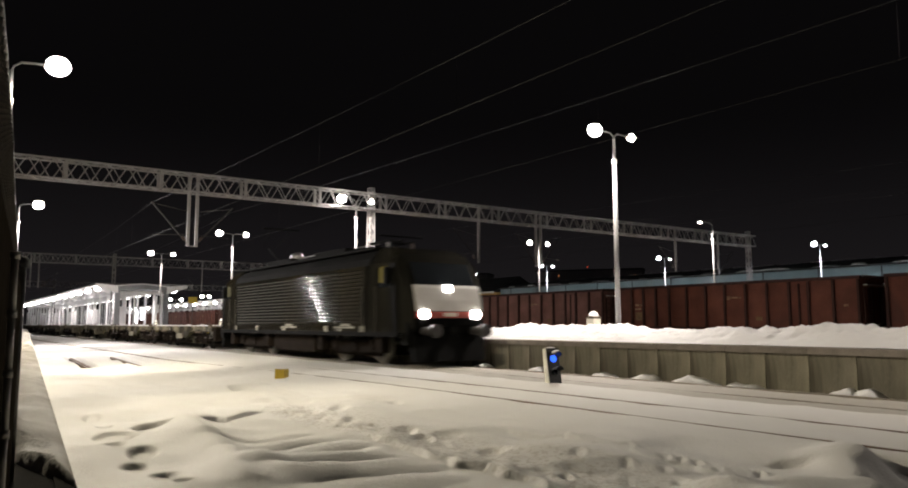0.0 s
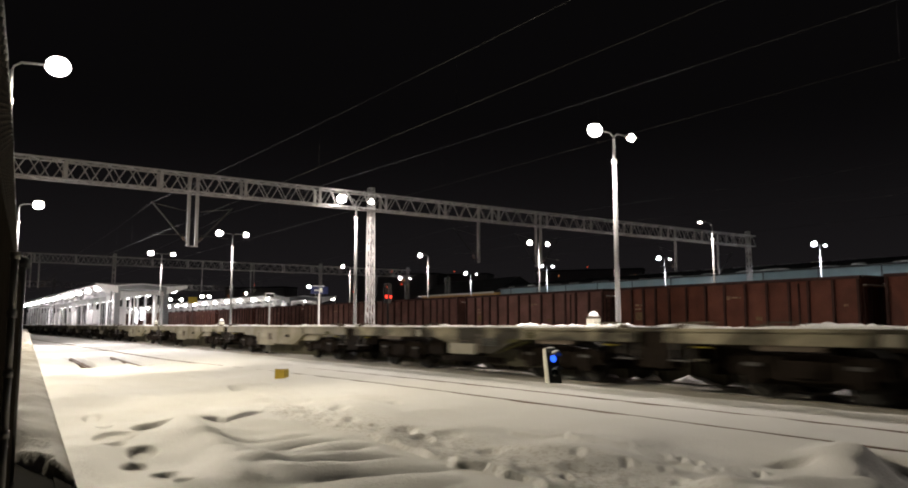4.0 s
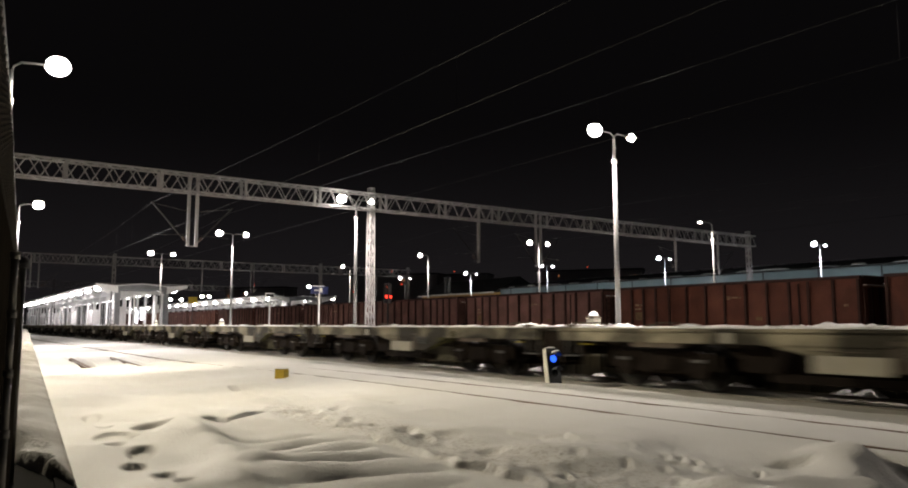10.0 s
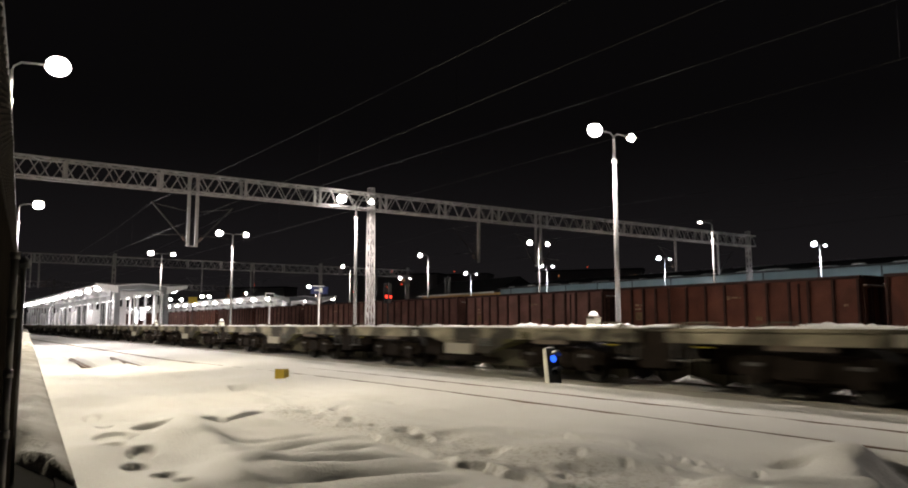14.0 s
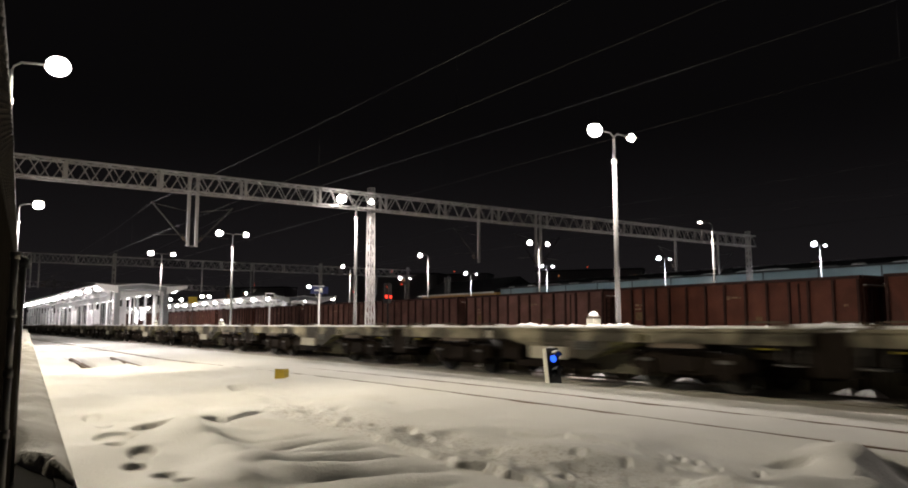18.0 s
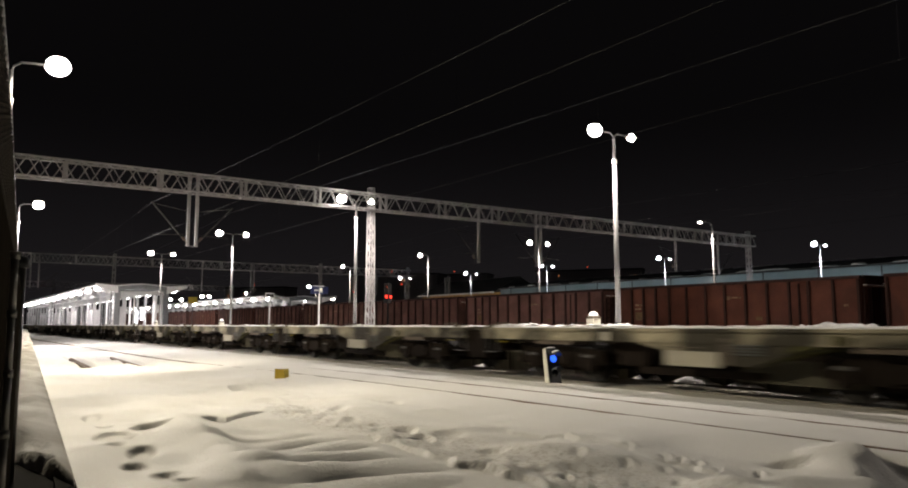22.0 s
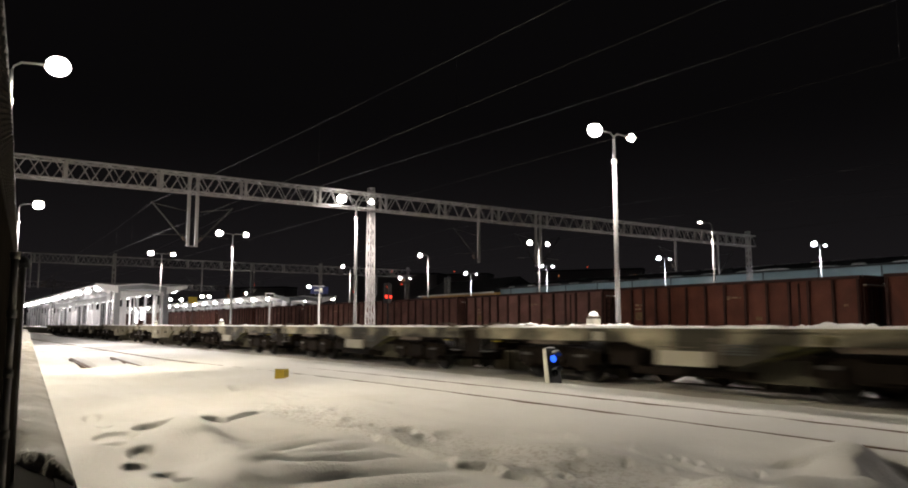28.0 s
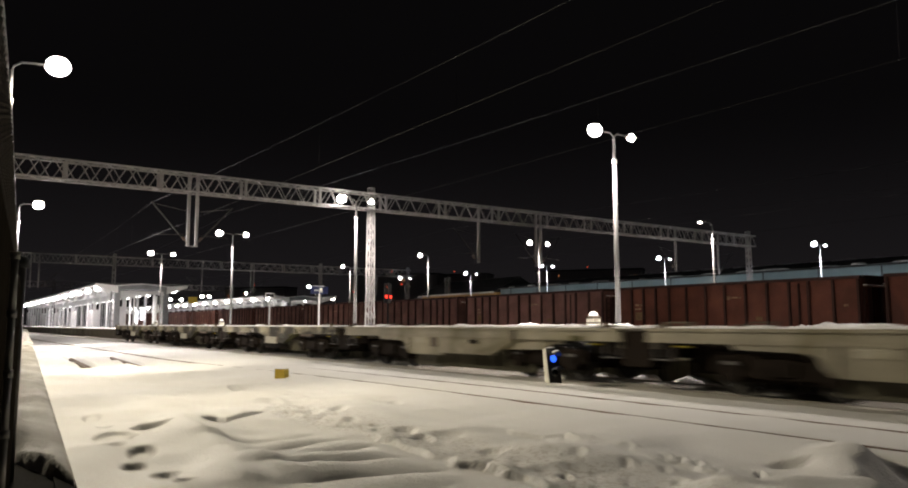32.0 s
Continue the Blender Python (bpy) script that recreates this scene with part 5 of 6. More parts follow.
def wheelset_shape(r):
    s = Shape().tube((0, -1.0, 0), (0, 1.0, 0), 0.075, n=10)
    for t in (-1, 1):
        y = t * 0.755
        s.tube((0, y - 0.065, 0), (0, y + 0.065, 0), r, n=28)
        s.tube((0, t * 0.70 - 0.012, 0), (0, t * 0.70 + 0.012, 0), r + 0.03, n=28)
        s.tube((0, t * 0.825, 0), (0, t * 0.84, 0), r - 0.07, n=24)
        s.tube((0, t * 0.84, 0), (0, t * 0.86, 0), 0.14, n=14)
    return s


def add_bogie(vehicle, cx, wheelbase, r, wheel_mesh, label="", W=1.0):
    b = part("bogie", bogie_frame(cx, wheelbase, r, W), UNDERFRAME, vehicle, label)
    for u in (-wheelbase / 2, wheelbase / 2):
        part("wheelset", wheel_mesh, None, b, at=pose(cx + u, 0, r))
        for t in (-1, 1):
            if r < 0.5:
                # paler bars stand in for the highlights on the axle box edges
                part("axle_cap", Shape().box(cx + u - 0.13, cx + u + 0.13, t * (W + 0.135) - 0.012, t * (W + 0.135) + 0.012, r + 0.10, r + 0.16, 0.01), BUFFER_GREY, b, "pale bar for the highlight on the axle box edge")
    return b


WHEEL_WAGON = wheelset_shape(0.42).mesh("wheelset", WHEEL_STEEL)
WHEEL_LOCO = wheelset_shape(0.60).mesh("wheelset", LOCO_WHEEL)
DECK = 1.150


def wagon_common(w, L, edge, coat=None, open_middle=False):
    """Deck beams, couplings, snow and bogies that both kinds share; L is half the length of the frame."""
    coat = coat or FLAT_CREAM
    for s in (-1, 1):
        part("side_beam", Shape().box(-L, L, s * edge - 0.09, s * edge + 0.09, DECK - 0.055, DECK, 0.01).box(-L, L, s * edge - 0.045, s * edge + 0.045, DECK - 0.235, DECK - 0.055).box(-L, L, s * edge - 0.06, s * edge + 0.06, DECK - 0.27, DECK - 0.235), coat, w)
        part("end_beam", Shape().box(s * L - 0.12, s * L + 0.12, -edge + 0.1, edge - 0.1, DECK - 0.40, DECK - 0.02), coat, w)
        part("coupler_block", Shape().box(s * (L + 0.12), s * (L + 0.42), -0.75, 0.75, 0.55, DECK - 0.05, 0.05), UNDERFRAME, w)
        for k in (-1, 1):
            part("end_bulkhead", Shape().box(min(s * (L + 0.005), s * (L + 0.352)), max(s * (L + 0.005), s * (L + 0.352)), k * 1.0 - 0.24, k * 1.0 + 0.24, 0.40, DECK - 0.06, 0.04), UNDERFRAME, w, "black gear between the wagon ends")
        for k in (-1, 1):
            part("spigot_frame", Shape().box(s * (L - 0.75) - 0.30, s * (L - 0.75) + 0.30, k * (edge - 0.02) - 0.025, k * (edge - 0.02) + 0.025, DECK + 0.095, DECK + 0.125).box(s * (L - 0.75) - 0.28, s * (L - 0.75) - 0.24, k * (edge - 0.02) - 0.02, k * (edge - 0.02) + 0.02, DECK + 0.002, DECK + 0.095).box(s * (L - 0.75) + 0.24, s * (L - 0.75) + 0.28, k * (edge - 0.02) - 0.02, k * (edge - 0.02) + 0.02, DECK + 0.002, DECK + 0.095), FLAT_BROWN, w, "brown folded container stop")
        part("coupler_snow", Shape().ball((s * (L + 0.27), -0.35, DECK - 0.05), 0.17, 0.36, 0.05, 10, 3, 0.0, 1.0), SNOW_PILE, w, "snow on the coupler block", smooth=True)
        for k in (-1, 1):
            part("step_handle", Shape().box(s * (L - 0.75) - 0.17, s * (L - 0.75) + 0.17, k * (edge - 0.02) - 0.015, k * (edge - 0.02) + 0.015, 0.80, 0.83), FLAT_YELLOW, w, "dull yellow handle")
            part("step_iron", Shape().box(s * (L - 0.3) - 0.20, s * (L - 0.3) + 0.20, k * (edge - 0.06) - 0.10, k * (edge - 0.06) + 0.10, 0.545, 0.57).box(s * (L - 0.3) - 0.20, s * (L - 0.3) - 0.17, k * (edge - 0.06) - 0.02, k * (edge - 0.06) + 0.02, 0.57, 0.885).box(s * (L - 0.3) + 0.17, s * (L - 0.3) + 0.20, k * (edge - 0.06) - 0.02, k * (edge - 0.06) + 0.02, 0.57, 0.885), BUFFER_GREY, w, "frosted step iron below the frame")
            part("buffer_box", Shape().box(s * (L - 0.5), s * (L + 0.1), k * 0.93 - 0.18, k * 0.93 + 0.18, 0.60, 0.88, 0.03), UNDERFRAME, w)
        part("hose_box", Shape().box(s * (L + 0.02), s * (L + 0.30), -edge + 0.1, -edge + 0.75, 0.72, DECK - 0.06, 0.03), UNDERFRAME, w)
        add_bogie(w, s * (L - 2.55), 1.8, 0.42, WHEEL_WAGON)
        for k in (-1, 1):
            part("container_spigot", Shape().box(s * (L - 0.35) - 0.12, s * (L - 0.35) + 0.12, k * edge - 0.08, k * edge + 0.08, DECK + 0.002, DECK + 0.075, 0.02), FLAT_BROWN, w)
    for a, b in (((-L, -2.9), (3.4, L)) if open_middle else ((-L, L),)):
        part("centre_beam", Shape().box(a, b, -0.35, 0.35, 0.78, DECK - 0.06), UNDERFRAME, w)
        part("pipe_box", Shape().box(a + 0.2, b - 0.2, -0.22, 0.22, 0.27, 0.775), UNDERFRAME, w)
    for k in range(7):
        x = -L + 0.9 + (2 * L - 1.8) * k / 6
        part("cross_beam", Shape().box(x - 0.08, x + 0.08, -edge + 0.05, edge - 0.05, DECK - 0.30, DECK - 0.03), UNDERFRAME, w)


def snow_strip(w, L, edge, seed):
    r = random.Random(seed)
    s = Shape()
    x = -L + 0.3
    while x < L - 0.6:
        n = r.uniform(0.5, 2.2)
        s.ball((x + n / 2, -edge + 0.02, DECK + 0.001), n / 2, 0.085, r.uniform(0.015, 0.06), 10, 3, 0.0, 1.0)
        s.ball((x + n / 2, edge - 0.05, DECK + 0.001), n / 2, 0.13, r.uniform(0.03, 0.09), 10, 3, 0.0, 1.0)
        x += n * r.uniform(0.7, 1.0)
    tagged(part("deck_snow", s, SNOW_PILE, w, "patchy ridge of snow on the deck edge", smooth=True), kind="stuff")


def build_deep_wagon(half):
    """A flat wagon with a deep fish-belly side between the bogies."""
    w = thing("container_wagon", "weathered cream flat wagon with deep fish-bellied side beams", "flat wagon", pose(0, TRACK2, 0), "train wagons")
    L, edge = half - 0.36, 1.30
    wagon_common(w, L, edge, open_middle=True)
    low = 0.50
    for s in (-1, 1):
        y = s * edge
        o = 0.034 * s
        part("belly_plate", Shape().prism([(-3.85, DECK - 0.271), (-3.75, DECK - 0.36), (-2.50, DECK - 0.39), (-2.28, 0.70), (-2.17, 0.52), (-2.05, 0.43), (-1.90, 0.40), (-0.35, 0.40), (-0.25, low), (1.95, low), (2.75, DECK - 0.30), (2.9, DECK - 0.271)], y - 0.03, y + 0.03), FLAT_CREAM, w)
        part("belly_flange", Shape().box(-0.2, 1.95, y - 0.09, y + 0.09, low - 0.03, low), FLAT_CREAM, w)
        part("shoulder_plate", Shape().prism([(2.2, 0.62), (3.75, 0.66), (4.1, DECK - 0.272), (2.95, DECK - 0.272)], y - s * 0.07 - 0.03, y - s * 0.07 + 0.03), FLAT_CREAM, w)
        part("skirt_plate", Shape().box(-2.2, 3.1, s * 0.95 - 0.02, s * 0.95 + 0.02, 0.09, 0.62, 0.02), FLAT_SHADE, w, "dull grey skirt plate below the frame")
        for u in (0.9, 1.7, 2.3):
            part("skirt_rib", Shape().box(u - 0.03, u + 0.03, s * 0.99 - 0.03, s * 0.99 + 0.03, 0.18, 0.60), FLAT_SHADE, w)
        part("inspection_hatch", Shape().box(-0.85, -0.55, min(y + o, y + o * 1.7), max(y + o, y + o * 1.7), 0.62, 0.88), FLAT_BROWN, w, "faded brown plate")
        part("slot", Shape().box(0.95, 1.30, min(y + o, y + o * 1.5), max(y + o, y + o * 1.5), 0.74, 0.84), UNDERFRAME, w, "dark slot in the plate")
        part("marking", Shape().box(-1.7, -1.1, min(y + o, y + o * 1.4), max(y + o, y + o * 1.4), 0.72, 0.92), FLAT_PANEL, w, "faded white marking")
        part("stiffener", Shape().box(-2.05, -1.97, min(y + o, y + o * 2), max(y + o, y + o * 2), 0.42, DECK - 0.28), FLAT_CREAM, w)
        part("stiffener", Shape().box(2.72, 2.80, min(y + s * 0.092, y + s * 0.12), max(y + s * 0.092, y + s * 0.12), DECK - 0.26, DECK - 0.06), FLAT_BROWN, w)
        part("yellow_mark", Shape().box(4.75, 5.05, min(y + s * 0.092, y + s * 0.1), max(y + s * 0.092, y + s * 0.1), DECK - 0.26, DECK - 0.16), FLAT_OLIVE, w)
    snow_strip(w, L, edge, 3)
    return w


def build_pocket_wagon(half):
    """A flat wagon with a short pale panel and a slanted plate amidships."""
    w = thing("container_wagon", "weathered cream flat wagon with a pale side panel between dark bogies", "flat wagon", pose(0, TRACK2, 0), "train wagons")
    L, edge = half - 0.36, 1.30
    wagon_common(w, L, edge, FLAT_MOSSY)
    for s in (-1, 1):
        y = s * edge
        o = 0.034 * s
        part("mid_plate", Shape().prism([(-1.25, DECK - 0.271), (-0.55, 0.74), (0.85, 0.62), (0.95, 0.52), (1.35, 0.50), (2.25, 0.83), (2.6, DECK - 0.271)], y - 0.03, y + 0.03), FLAT_MOSSY, w)
        part("pale_panel", Shape().box(-0.45, 0.72, min(y + o, y + o * 2.2), max(y + o, y + o * 2.2), 0.47, 0.74, 0.01), FLAT_PANEL, w, "pale flat panel")
        part("web_rib", Shape().box(-0.5, 0.4, min(y + o, y + o * 1.6), max(y + o, y + o * 1.6), 0.80, 0.815), FLAT_BROWN, w)
        for z in (0.70, 0.75, 0.80, 0.85):
            part("grille_slat", Shape().box(0.98, 1.58, min(y + o, y + o * 1.8), max(y + o, y + o * 1.8), z, z + 0.028), GRILLE, w)
        part("brown_plate", Shape().box(0.75, 0.93, min(y + o, y + o * 1.6), max(y + o, y + o * 1.6), 0.52, 0.98), FLAT_BROWN, w)
        part("slant_plate", Shape().prism([(0.95, 0.42), (1.30, 0.47), (2.3, 0.80), (1.7, 0.86)], y - s * 0.12 - 0.02, y - s * 0.12 + 0.02), FLAT_MOSSY, w, "slanted plate with a mossy edge")
        part("olive_mark", Shape().prism([(1.95, 0.74), (2.45, 0.84), (2.45, DECK - 0.272), (2.05, DECK - 0.272)], min(y + o, y + o * 1.5), max(y + o, y + o * 1.5)), FLAT_OLIVE, w, "olive weathering plate")
        part("yellow_mark", Shape().box(2.75, 2.95, min(y + s * 0.092, y + s * 0.1), max(y + s * 0.092, y + s * 0.1), DECK - 0.25, DECK - 0.10), FLAT_OLIVE, w)
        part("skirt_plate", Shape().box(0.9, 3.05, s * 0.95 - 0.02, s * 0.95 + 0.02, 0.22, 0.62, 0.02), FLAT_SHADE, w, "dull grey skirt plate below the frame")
        part("white_tag", Shape().box(-2.05, -1.85, min(y + s * 0.092, y + s * 0.1), max(y + s * 0.092, y + s * 0.1), DECK - 0.25, DECK - 0.07), FLAT_PANEL, w, "small pale tag")
        part("strut", Shape().bar((1.2, y - s * 0.03, 0.50), (2.75, y - s * 0.03, 0.86), 0.05), FLAT_OLIVE, w, "olive diagonal strut")
        for u in (-3.6, 3.6):
            part("end_plate", Shape().box(u - 0.55, u + 0.55, y - 0.03, y + 0.03, DECK - 0.36, DECK - 0.272), FLAT_BROWN, w)
        part("brake_box", Shape().box(-1.9, -1.2, s * 0.85 - 0.2, s * 0.85 + 0.2, 0.40, 0.85, 0.04), UNDERFRAME, w)
        part("rail_skirt", Shape().box(-1.4, 1.4, s * 1.0 - 0.02, s * 1.0 + 0.02, 0.26, 0.40), UNDERFRAME, w)
        part("tank", Shape().tube((1.3, s * 0.7, 0.45), (2.5, s * 0.7, 0.45), 0.16, n=12), UNDERFRAME, w)
    snow_strip(w, L, edge, 8)
    return w


def build_locomotive():
    """A four-axle electric locomotive, 19.58 m over buffers; its front looks towards +x."""
    e = thing("electric_locomotive", "dark grey electric locomotive with a silver nose and three lit headlights", "locomotive", pose(0, TRACK2, 0))
    L, W = 9.15, 1.49
    # rounded body cross section, drawn out between the cabs
    sect = [(-W, 0.98), (-W, 3.08), (-W + 0.10, 3.30), (-W + 0.42, 3.56), (-0.75, 3.66), (0.75, 3.66), (W - 0.42, 3.56), (W - 0.10, 3.30), (W, 3.08), (W, 0.98)]
    part("body", Shape().prism([(-W, 0.98), (-W, 3.08), (W, 3.08), (W, 0.98)], -6.1, 6.75, "x"), LOCO_GREY, e)
    part("roof", Shape().prism([(a, b + 0.001) for a, b in sect[1:-1]], -6.1, 6.75, "x"), LOCO_ROOF, e)
    for s in (-1, 1):
        off = 0.65 if s < 0 else 0.0  # the rear cab sits closer to the middle
        # nose: lower part plain, upper part raked back to the windscreen
        prof = [(0.98, 8.98), (1.20, 9.10), (1.55, 9.12), (1.95, 9.05), (2.32, 8.95), (2.62, 8.80), (3.10, 8.52), (3.36, 8.32), (3.58, 7.85), (3.66, 7.3)]
        verts, rows = [], []
        for z, xf in prof:
            wz = W if z <= 3.08 else W - (z - 3.08) * 0.72
            wf = min(wz, W * 0.86) - max(0, z - 2.3) * 0.10
            row = [(6.75, -wz), (min(xf, 8.25) - 0.25, -wz), (min(xf - 0.18, 8.75), -wz + 0.06), (xf - 0.05, -wf), (xf, -wf * 0.55), (xf + 0.02, 0), (xf, wf * 0.55), (xf - 0.05, wf), (min(xf - 0.18, 8.75), wz - 0.06), (min(xf, 8.25) - 0.25, wz), (6.75, wz)]
            rows.append([(s * a, b, z) for a, b in row])
        n = len(rows[0])
        for r_ in rows:
            verts += r_
        faces = [(j * n + i, j * n + i + 1, (j + 1) * n + i + 1, (j + 1) * n + i) for j in range(len(rows) - 1) for i in range(n - 1)]
        faces += [tuple(range(n - 1, -1, -1)), tuple((len(rows) - 1) * n + i for i in range(n))]
        if s < 0:
            faces = [q[::-1] for q in faces]
        cab = part("cab", Shape().add(verts, faces), LOCO_GREY, e, at=pose(off, 0, 0))

        def front_x(z):
            for (za, xa), (zb, xb) in zip(prof[:-1], prof[1:]):
                if za <= z <= zb:
                    return xa + (xb - xa) * (z - za) / (zb - za)
            return 9.0

        def front_panel(name, z0, z1, y0, y1, material, label="", lift=0.03, thick=0.02):
            zs = [z0] + [z for z, _ in prof if z0 < z < z1] + [z1]
            q = [(s * (front_x(z) + lift), z) for z in zs] + [(s * (front_x(z) - thick - 0.05), z) for z in reversed(zs)]
            return part(name, Shape().prism(q, y0, y1), material, cab, label)

        front_panel("windscreen", 2.42, 3.10, -1.06, 1.06, GLASS, "dark windscreen")
        front_panel("silver_nose", 1.62, 2.40, -1.18, 1.18, LOCO_SILVER, "silver-white nose panel")
        front_panel("red_band", 1.42, 1.60, -1.15, 1.15, LOCO_RED, "red band across the nose")
        front_panel("lower_nose", 1.00, 1.40, -1.22, 1.22, LOCO_BLACK)
        front_panel("white_mark", 1.46, 1.57, -0.24, 0.24, MARKING, "pale badge", 0.05)
        for y in (-0.93, 0.93):
            x = s * (front_x(1.5) + 0.02)
            part("headlight", Shape().tube((x - s * 0.05, y, 1.52), (x + s * 0.05, y, 1.52), 0.145, n=16), HEADLIGHT if s > 0 else GLASS, cab, "lit round headlight" if s > 0 else "unlit tail light")
            part("buffer", Shape().tube((s * 9.0 + off, y * 0.95, 1.04), (s * 9.62 + off, y * 0.95, 1.04), 0.12, n=12).tube((s * 9.62 + off, y * 0.95, 1.04), (s * 9.75 + off, y * 0.95, 1.04), 0.20, n=16), LOCO_BUFFER, e)
            part("mirror", Shape().box(s * 8.05 - 0.10, s * 8.05 + 0.10, y * 1.72 - 0.06, y * 1.72 + 0.06, 2.45, 2.95, 0.03), LOCO_BLACK, cab, "side mirror")
            part("side_window", Shape().box(s * 7.75 - 0.38, s * 7.75 + 0.38, (W + 0.003) * (1 if y > 0 else -1) - 0.006, (W + 0.003) * (1 if y > 0 else -1) + 0.006, 2.35, 2.95, 0.06), GLASS, cab)
            part("cab_door", Shape().box(s * 6.9 - 0.33, s * 6.9 + 0.33, (W + 0.002) * (1 if y > 0 else -1) - 0.010, (W + 0.002) * (1 if y > 0 else -1) + 0.010, 1.05, 2.95, 0.05), LOCO_GREY, cab)
            for dx in (-0.42, 0.42):
                part("grab_rail", Shape().tube((s * 6.9 + dx, 1.04 * W * (1 if y > 0 else -1), 1.0), (s * 6.9 + dx, 1.04 * W * (1 if y > 0 else -1), 2.4), 0.016, n=6), LOUVRE, cab)
        for k in (-1, 1):
            part("cab_quarter", Shape().prism([(s * 7.98, 3.06), (s * 8.30, 1.02), (s * 8.52, 1.02), (s * 8.34, 3.06)][::s], k * (W + 0.004) - 0.004, k * (W + 0.004) + 0.004), LOCO_BLACK, cab, "black slanted panel behind the nose")
        x = s * (front_x(2.32) + 0.04)
        part("top_headlight", Shape().tube((x - s * 0.05, 0, 2.30), (x + s * 0.05, 0, 2.30), 0.12, n=16), HEADLIGHT if s > 0 else GLASS, cab, "lit round headlight" if s > 0 else "")
        part("buffer_beam", Shape().box(min(s * 8.55 + off, s * 8.99 + off), max(s * 8.55 + off, s * 8.99 + off), -1.38, 1.38, 0.62, 1.30, 0.04), LOCO_BLACK, e)
        part("plough", Shape().prism([(s * 8.9 + off, 0.16), (s * 9.25 + off, 0.14), (s * 9.05 + off, 0.9), (s * 8.8 + off, 0.9)], -1.25, 1.25), LOCO_BLACK, e)
        part("hook", Shape().box(s * 9.0 - 0.05, s * 9.5 + 0.05 if s > 0 else s * 9.0 + 0.05, -0.1, 0.1, 0.95, 1.15) if s > 0 else Shape().box(-9.6, -8.3, -0.1, 0.1, 0.95, 1.15), LOCO_BLACK, e)
    for x, w_ in ((7.72, 0.44), (-6.92, 0.46)):
        part("yellow_patch", Shape().box(x - w_ / 2, x + w_ / 2, -W - 0.02, -W - 0.013, 2.5, 2.98), FLAT_YELLOW if x > 0 else FLAT_OLIVE, e, "dull yellow square on the cab side")
    # horizontal corrugation between the cabs
    arc = [(-W + 0.01 - 0.030 * math.cos(a), 0.050 * math.sin(a)) for a in [math.pi * (k / 10 - 0.5) for k in range(11)]]
    rib = Shape().add([(x, y, z) for x in (-5.75, 6.35) for y, z in arc], [(k, k + 11, k + 12, k + 1) for k in range(10)]).mesh("corrugation", LOCO_GREY, True)
    for k in range(14):
        for turn in (0, 180):
            part("corrugation", rib, None, e, at=pose(0.6 if turn else 0.0, 0, 1.32 + 0.124 * k, 0, 0, turn))
    # sill, markings and underframe
    for s in (-1, 1):
        part("sill", Shape().box(-7.95, 8.6, s * (W - 0.02) - 0.05, s * (W - 0.02) + 0.05, 0.86, 1.0), LOCO_BLACK, e)
        part("equipment_box", Shape().box(-1.6, 2.3, s * 1.0 - 0.3, s * 1.0 + 0.3, 0.25, 0.85, 0.06), UNDERFRAME, e)
        for cx in (-4.43, 5.1):
            part("sand_box", Shape().box(cx - 2.35, cx - 1.95, s * 1.25 - 0.14, s * 1.25 + 0.14, 0.35, 0.85, 0.03), UNDERFRAME, e)
            part("sand_box", Shape().box(cx + 1.95, cx + 2.35, s * 1.25 - 0.14, s * 1.25 + 0.14, 0.35, 0.85, 0.03), UNDERFRAME, e)
    for x, a in ((-5.75, 0.30), (-3.0, 0.28), (0.35, 1.6), (3.75, 0.32), (5.15, 1.5), (6.42, 0.32)):
        low, high = (1.10, 1.16) if a > 1 else (0.99, 1.18)
        part("marking", Shape().box(x - a / 2, x + a / 2, -W - 0.055, -W - 0.045, low, high), LOCO_MARK, e, "pale stencilled marking")
        if a > 1:
            part("marking", Shape().box(x - 0.25, x + 0.45, -W - 0.055, -W - 0.045, 1.175, 1.25), LOCO_MARK, e, "pale stencilled marking")
            part("marking", Shape().box(x - 0.62, x - 0.2, -W - 0.055, -W - 0.045, 1.01, 1.085), LOCO_MARK, e, "pale stencilled marking")
    for cx in (-4.43, 5.1):
        add_bogie(e, cx, 2.7, 0.60, WHEEL_LOCO, W=1.08)
    # roof equipment
    part("roof_fairing", Shape().box(-5.8, 6.4, -1.05, 1.05, 3.66, 3.76, 0.04), LOCO_ROOF, e)
    for x in (-2.6, 2.4):
        part("roof_hatch", Shape().box(x - 1.3, x + 1.3, -0.8, 0.8, 3.76, 3.95, 0.05), LOCO_ROOF, e)
    part("air_duct", Shape().ball((-1.6, -0.4, 4.0), 0.35, 0.3, 0.22, 12, 6), LOUVRE, e, smooth=True)
    part("roof_conductor", Shape().tube((-5.2, 0.5, 4.15), (5.2, 0.5, 4.15), 0.025, n=6), LOUVRE, e)
    for x in (-5.0, -3.0, -1.0, 1.0, 3.0, 5.0):
        part("insulator", Shape().tube((x, 0.5, 3.76), (x, 0.5, 4.15), 0.06, n=8), INSULATOR, e)
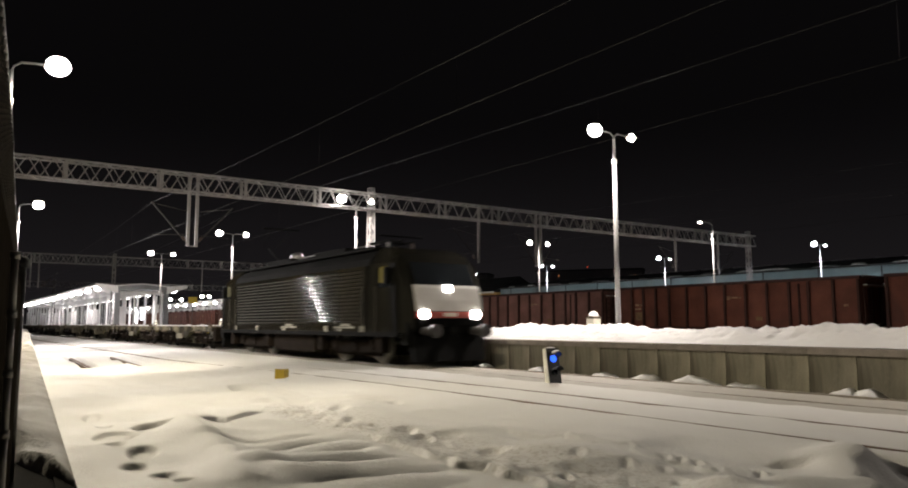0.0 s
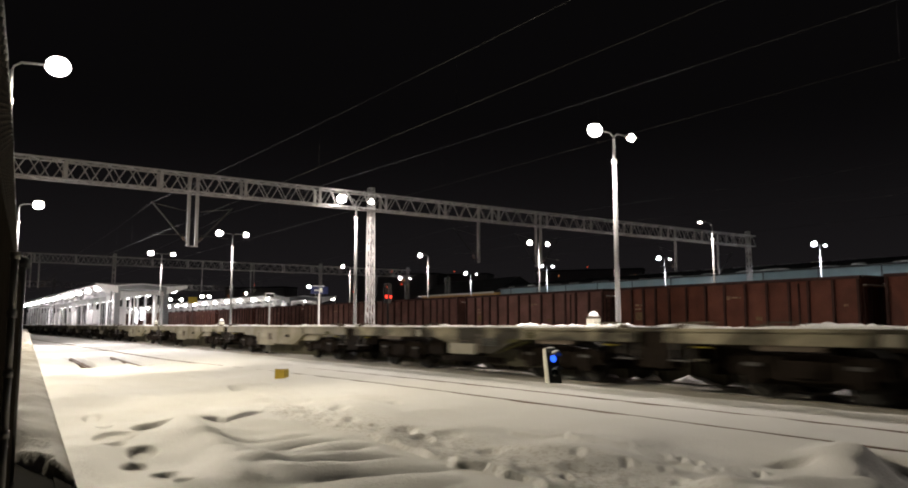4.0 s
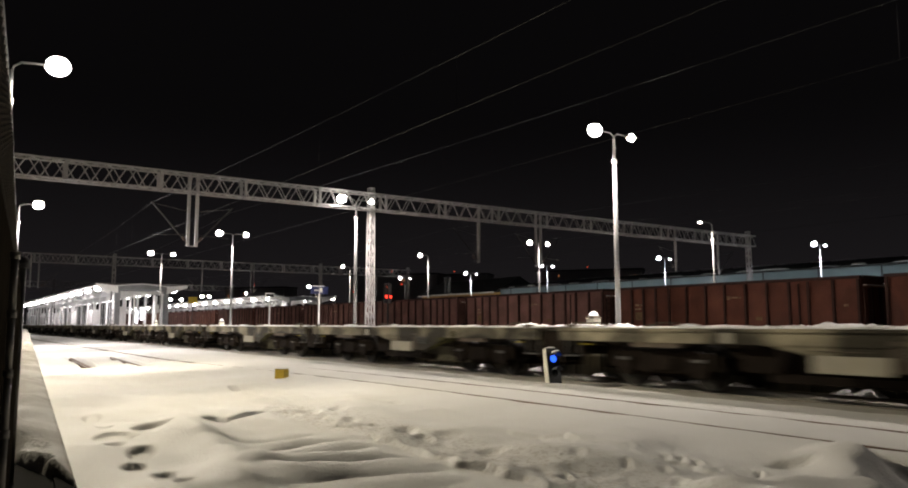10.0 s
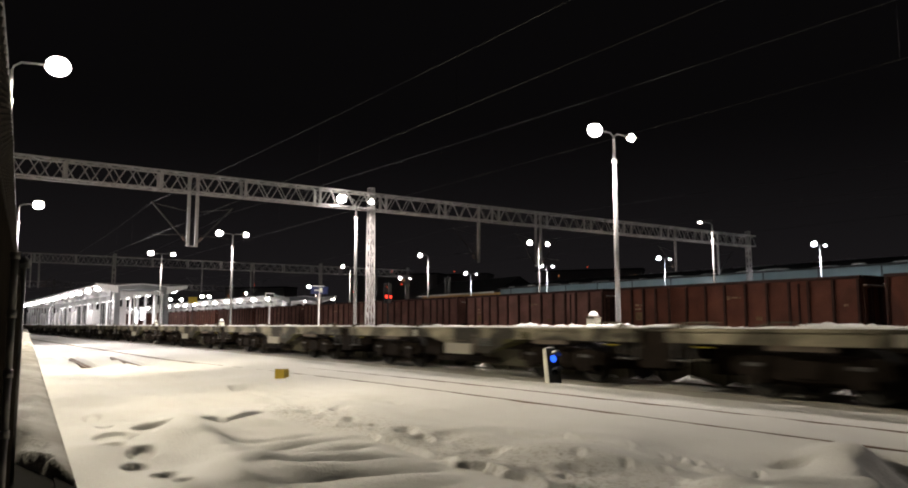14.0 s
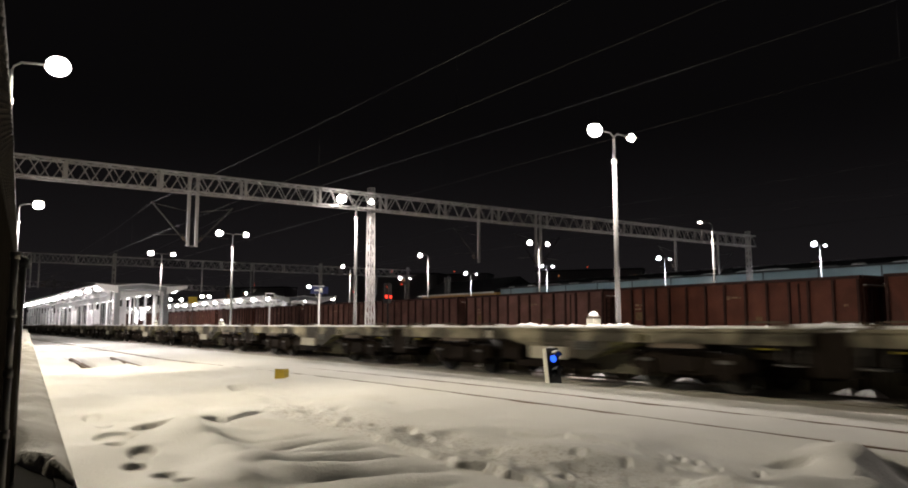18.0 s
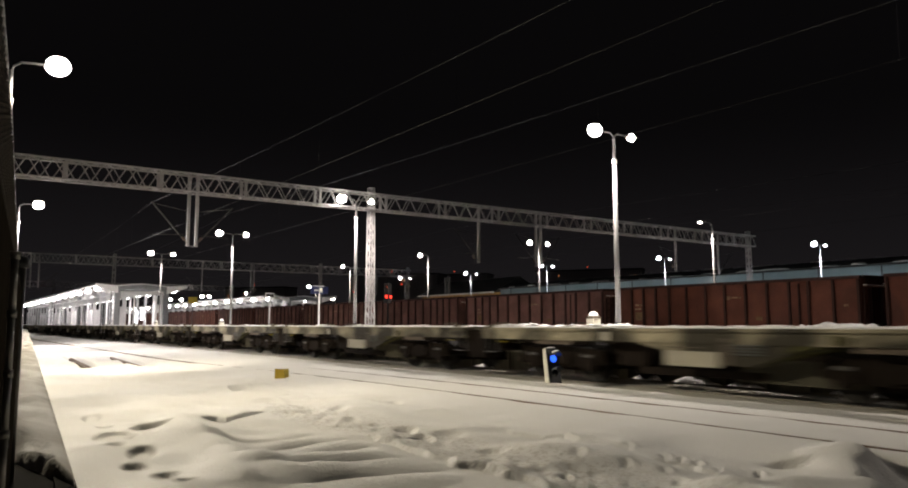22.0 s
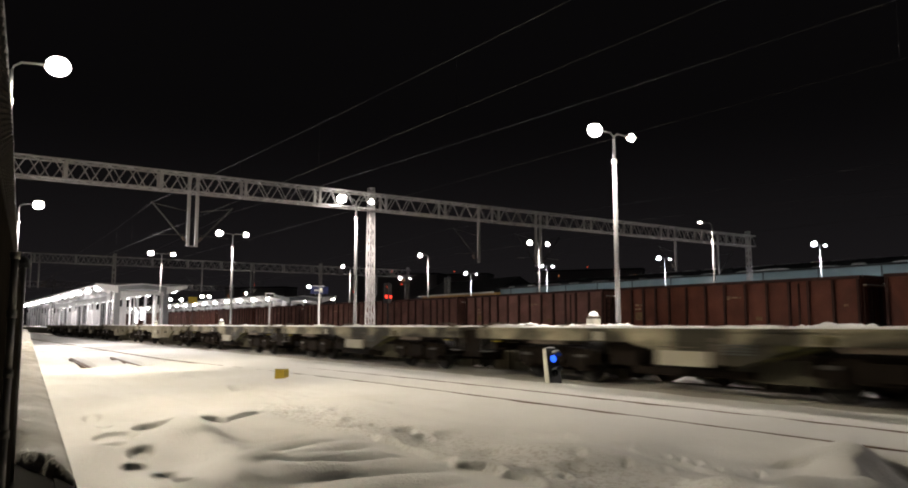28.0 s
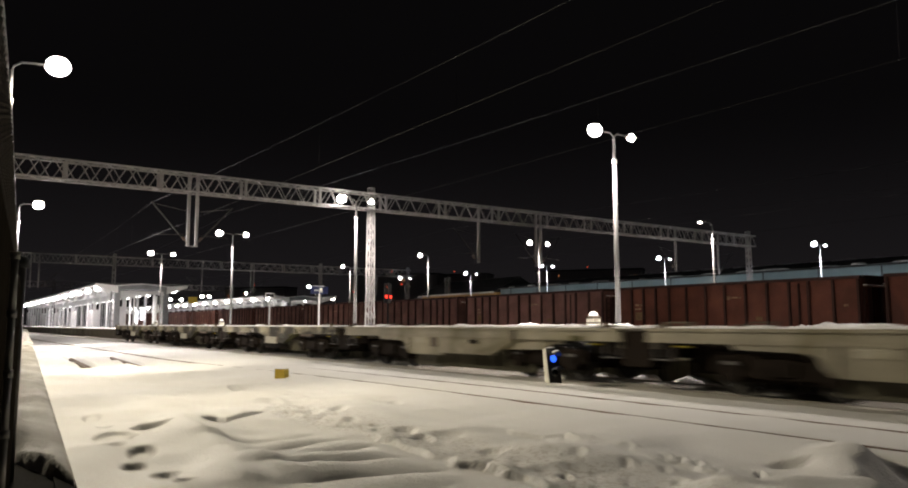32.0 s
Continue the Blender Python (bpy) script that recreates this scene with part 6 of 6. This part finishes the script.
    for s, raised in ((1, False), (-1, True)):
        x = s * 5.6 + (0.65 if s < 0 else 0.0)
        pan = part("pantograph", Shape().box(x - 0.08, x + 0.08, -0.43, 0.43, 3.95, 4.02), LOCO_ROOF, e, "raised pantograph" if raised else "folded pantograph")
        for k in (-0.47, 0.47):
            part("base_rail", Shape().box(x - 0.7, x + 0.7, k - 0.03, k + 0.03, 3.95, 4.02), LOCO_ROOF, pan)
            for u in (-0.6, 0.6):
                part("base_insulator", Shape().tube((x + u, k, 3.70), (x + u, k, 3.95), 0.05, n=8), INSULATOR, pan)
        if raised:
            part("lower_arm", Shape().tube((x + 0.5, 0, 4.0), (x - 1.0, 0, 4.75), 0.04, n=8), LOCO_ROOF, pan)
            part("upper_arm", Shape().tube((x - 1.0, -0.3, 4.75), (x + 0.4, -0.5, 5.5), 0.02, n=6).tube((x - 1.0, 0.3, 4.75), (x + 0.4, 0.5, 5.5), 0.02, n=6), LOCO_ROOF, pan)
            part("collector_head", Shape().tube((x + 0.4, -0.85, 5.52), (x + 0.4, 0.85, 5.52), 0.03, n=6).tube((x + 0.6, -0.85, 5.52), (x + 0.6, 0.85, 5.52), 0.03, n=6), LOCO_ROOF, pan)
        else:
            part("lower_arm", Shape().tube((x + 0.7, 0, 4.0), (x - 0.9, 0, 4.10), 0.04, n=8), LOCO_ROOF, pan)
            part("collector_head", Shape().tube((x + 0.6, -0.85, 4.15), (x + 0.6, 0.85, 4.15), 0.03, n=6), LOCO_ROOF, pan)
    return e


def run(t):
    """How far the train has gone since the start: it gathers speed slowly."""
    return 9.9526 * t + 0.030926 * t * t - 0.0003266 * t ** 3


# fronts and rears of the vehicles along the train at the start
LOCO_AT = -27.5
ENDS = [(-37.15, -49.9, "p"), (-49.9, -62.6, "p"), (-62.6, -75.6, "d"), (-75.6, -88.7, "d"), (-88.7, -101.7, "d")]
for k in range(18):
    ENDS.append((-101.7 - 13.1 * k, -101.7 - 13.1 * (k + 1), "p"))
ENDS += [(-337.5, -349.5, "d"), (-349.5, -362.4, "d"), (-362.4, -375.5, "p"), (-375.5, -388.6, "p"), (-388.6, -401.7, "p")]
loco = build_locomotive()
loco.matrix_basis = pose(LOCO_AT, TRACK2, 0)
TRAIN = [(loco, LOCO_AT)]
kinds = {}
for a, b, kind in ENDS:
    size = round((a - b) / 2, 2)
    centre = (a + b) / 2
    if (kind, size) not in kinds:
        made = (build_deep_wagon if kind == "d" else build_pocket_wagon)(size)
        kinds[(kind, size)] = made
        made.matrix_basis = pose(centre, TRACK2, 0)
    else:
        made = copy_thing(kinds[(kind, size)], pose(centre, TRACK2, 0))
    TRAIN.append((made, centre))


def motions():
    """The train runs through from start to end, its wheels turning."""
    seconds = [-0.1, 0.0, 0.1] + [0.5 * k for k in range(1, 64)] + [31.9, 32.0, 32.1]
    for vehicle, start in TRAIN:
        walk(vehicle, [(t, pose(start + run(t), TRACK2, 0)) for t in seconds])
        for bogie in [o for o in vehicle.children if o.name.startswith("bogie")]:
            for wheel in [o for o in bogie.children if o.name.startswith("wheelset")]:
                x, _, r = wheel.matrix_basis.translation
                walk(wheel, [(k / 30.0, pose(x, 0, r, 0, math.degrees(run(k / 30.0) / r) % 360.0, 0)) for k in range(961)])


motions()
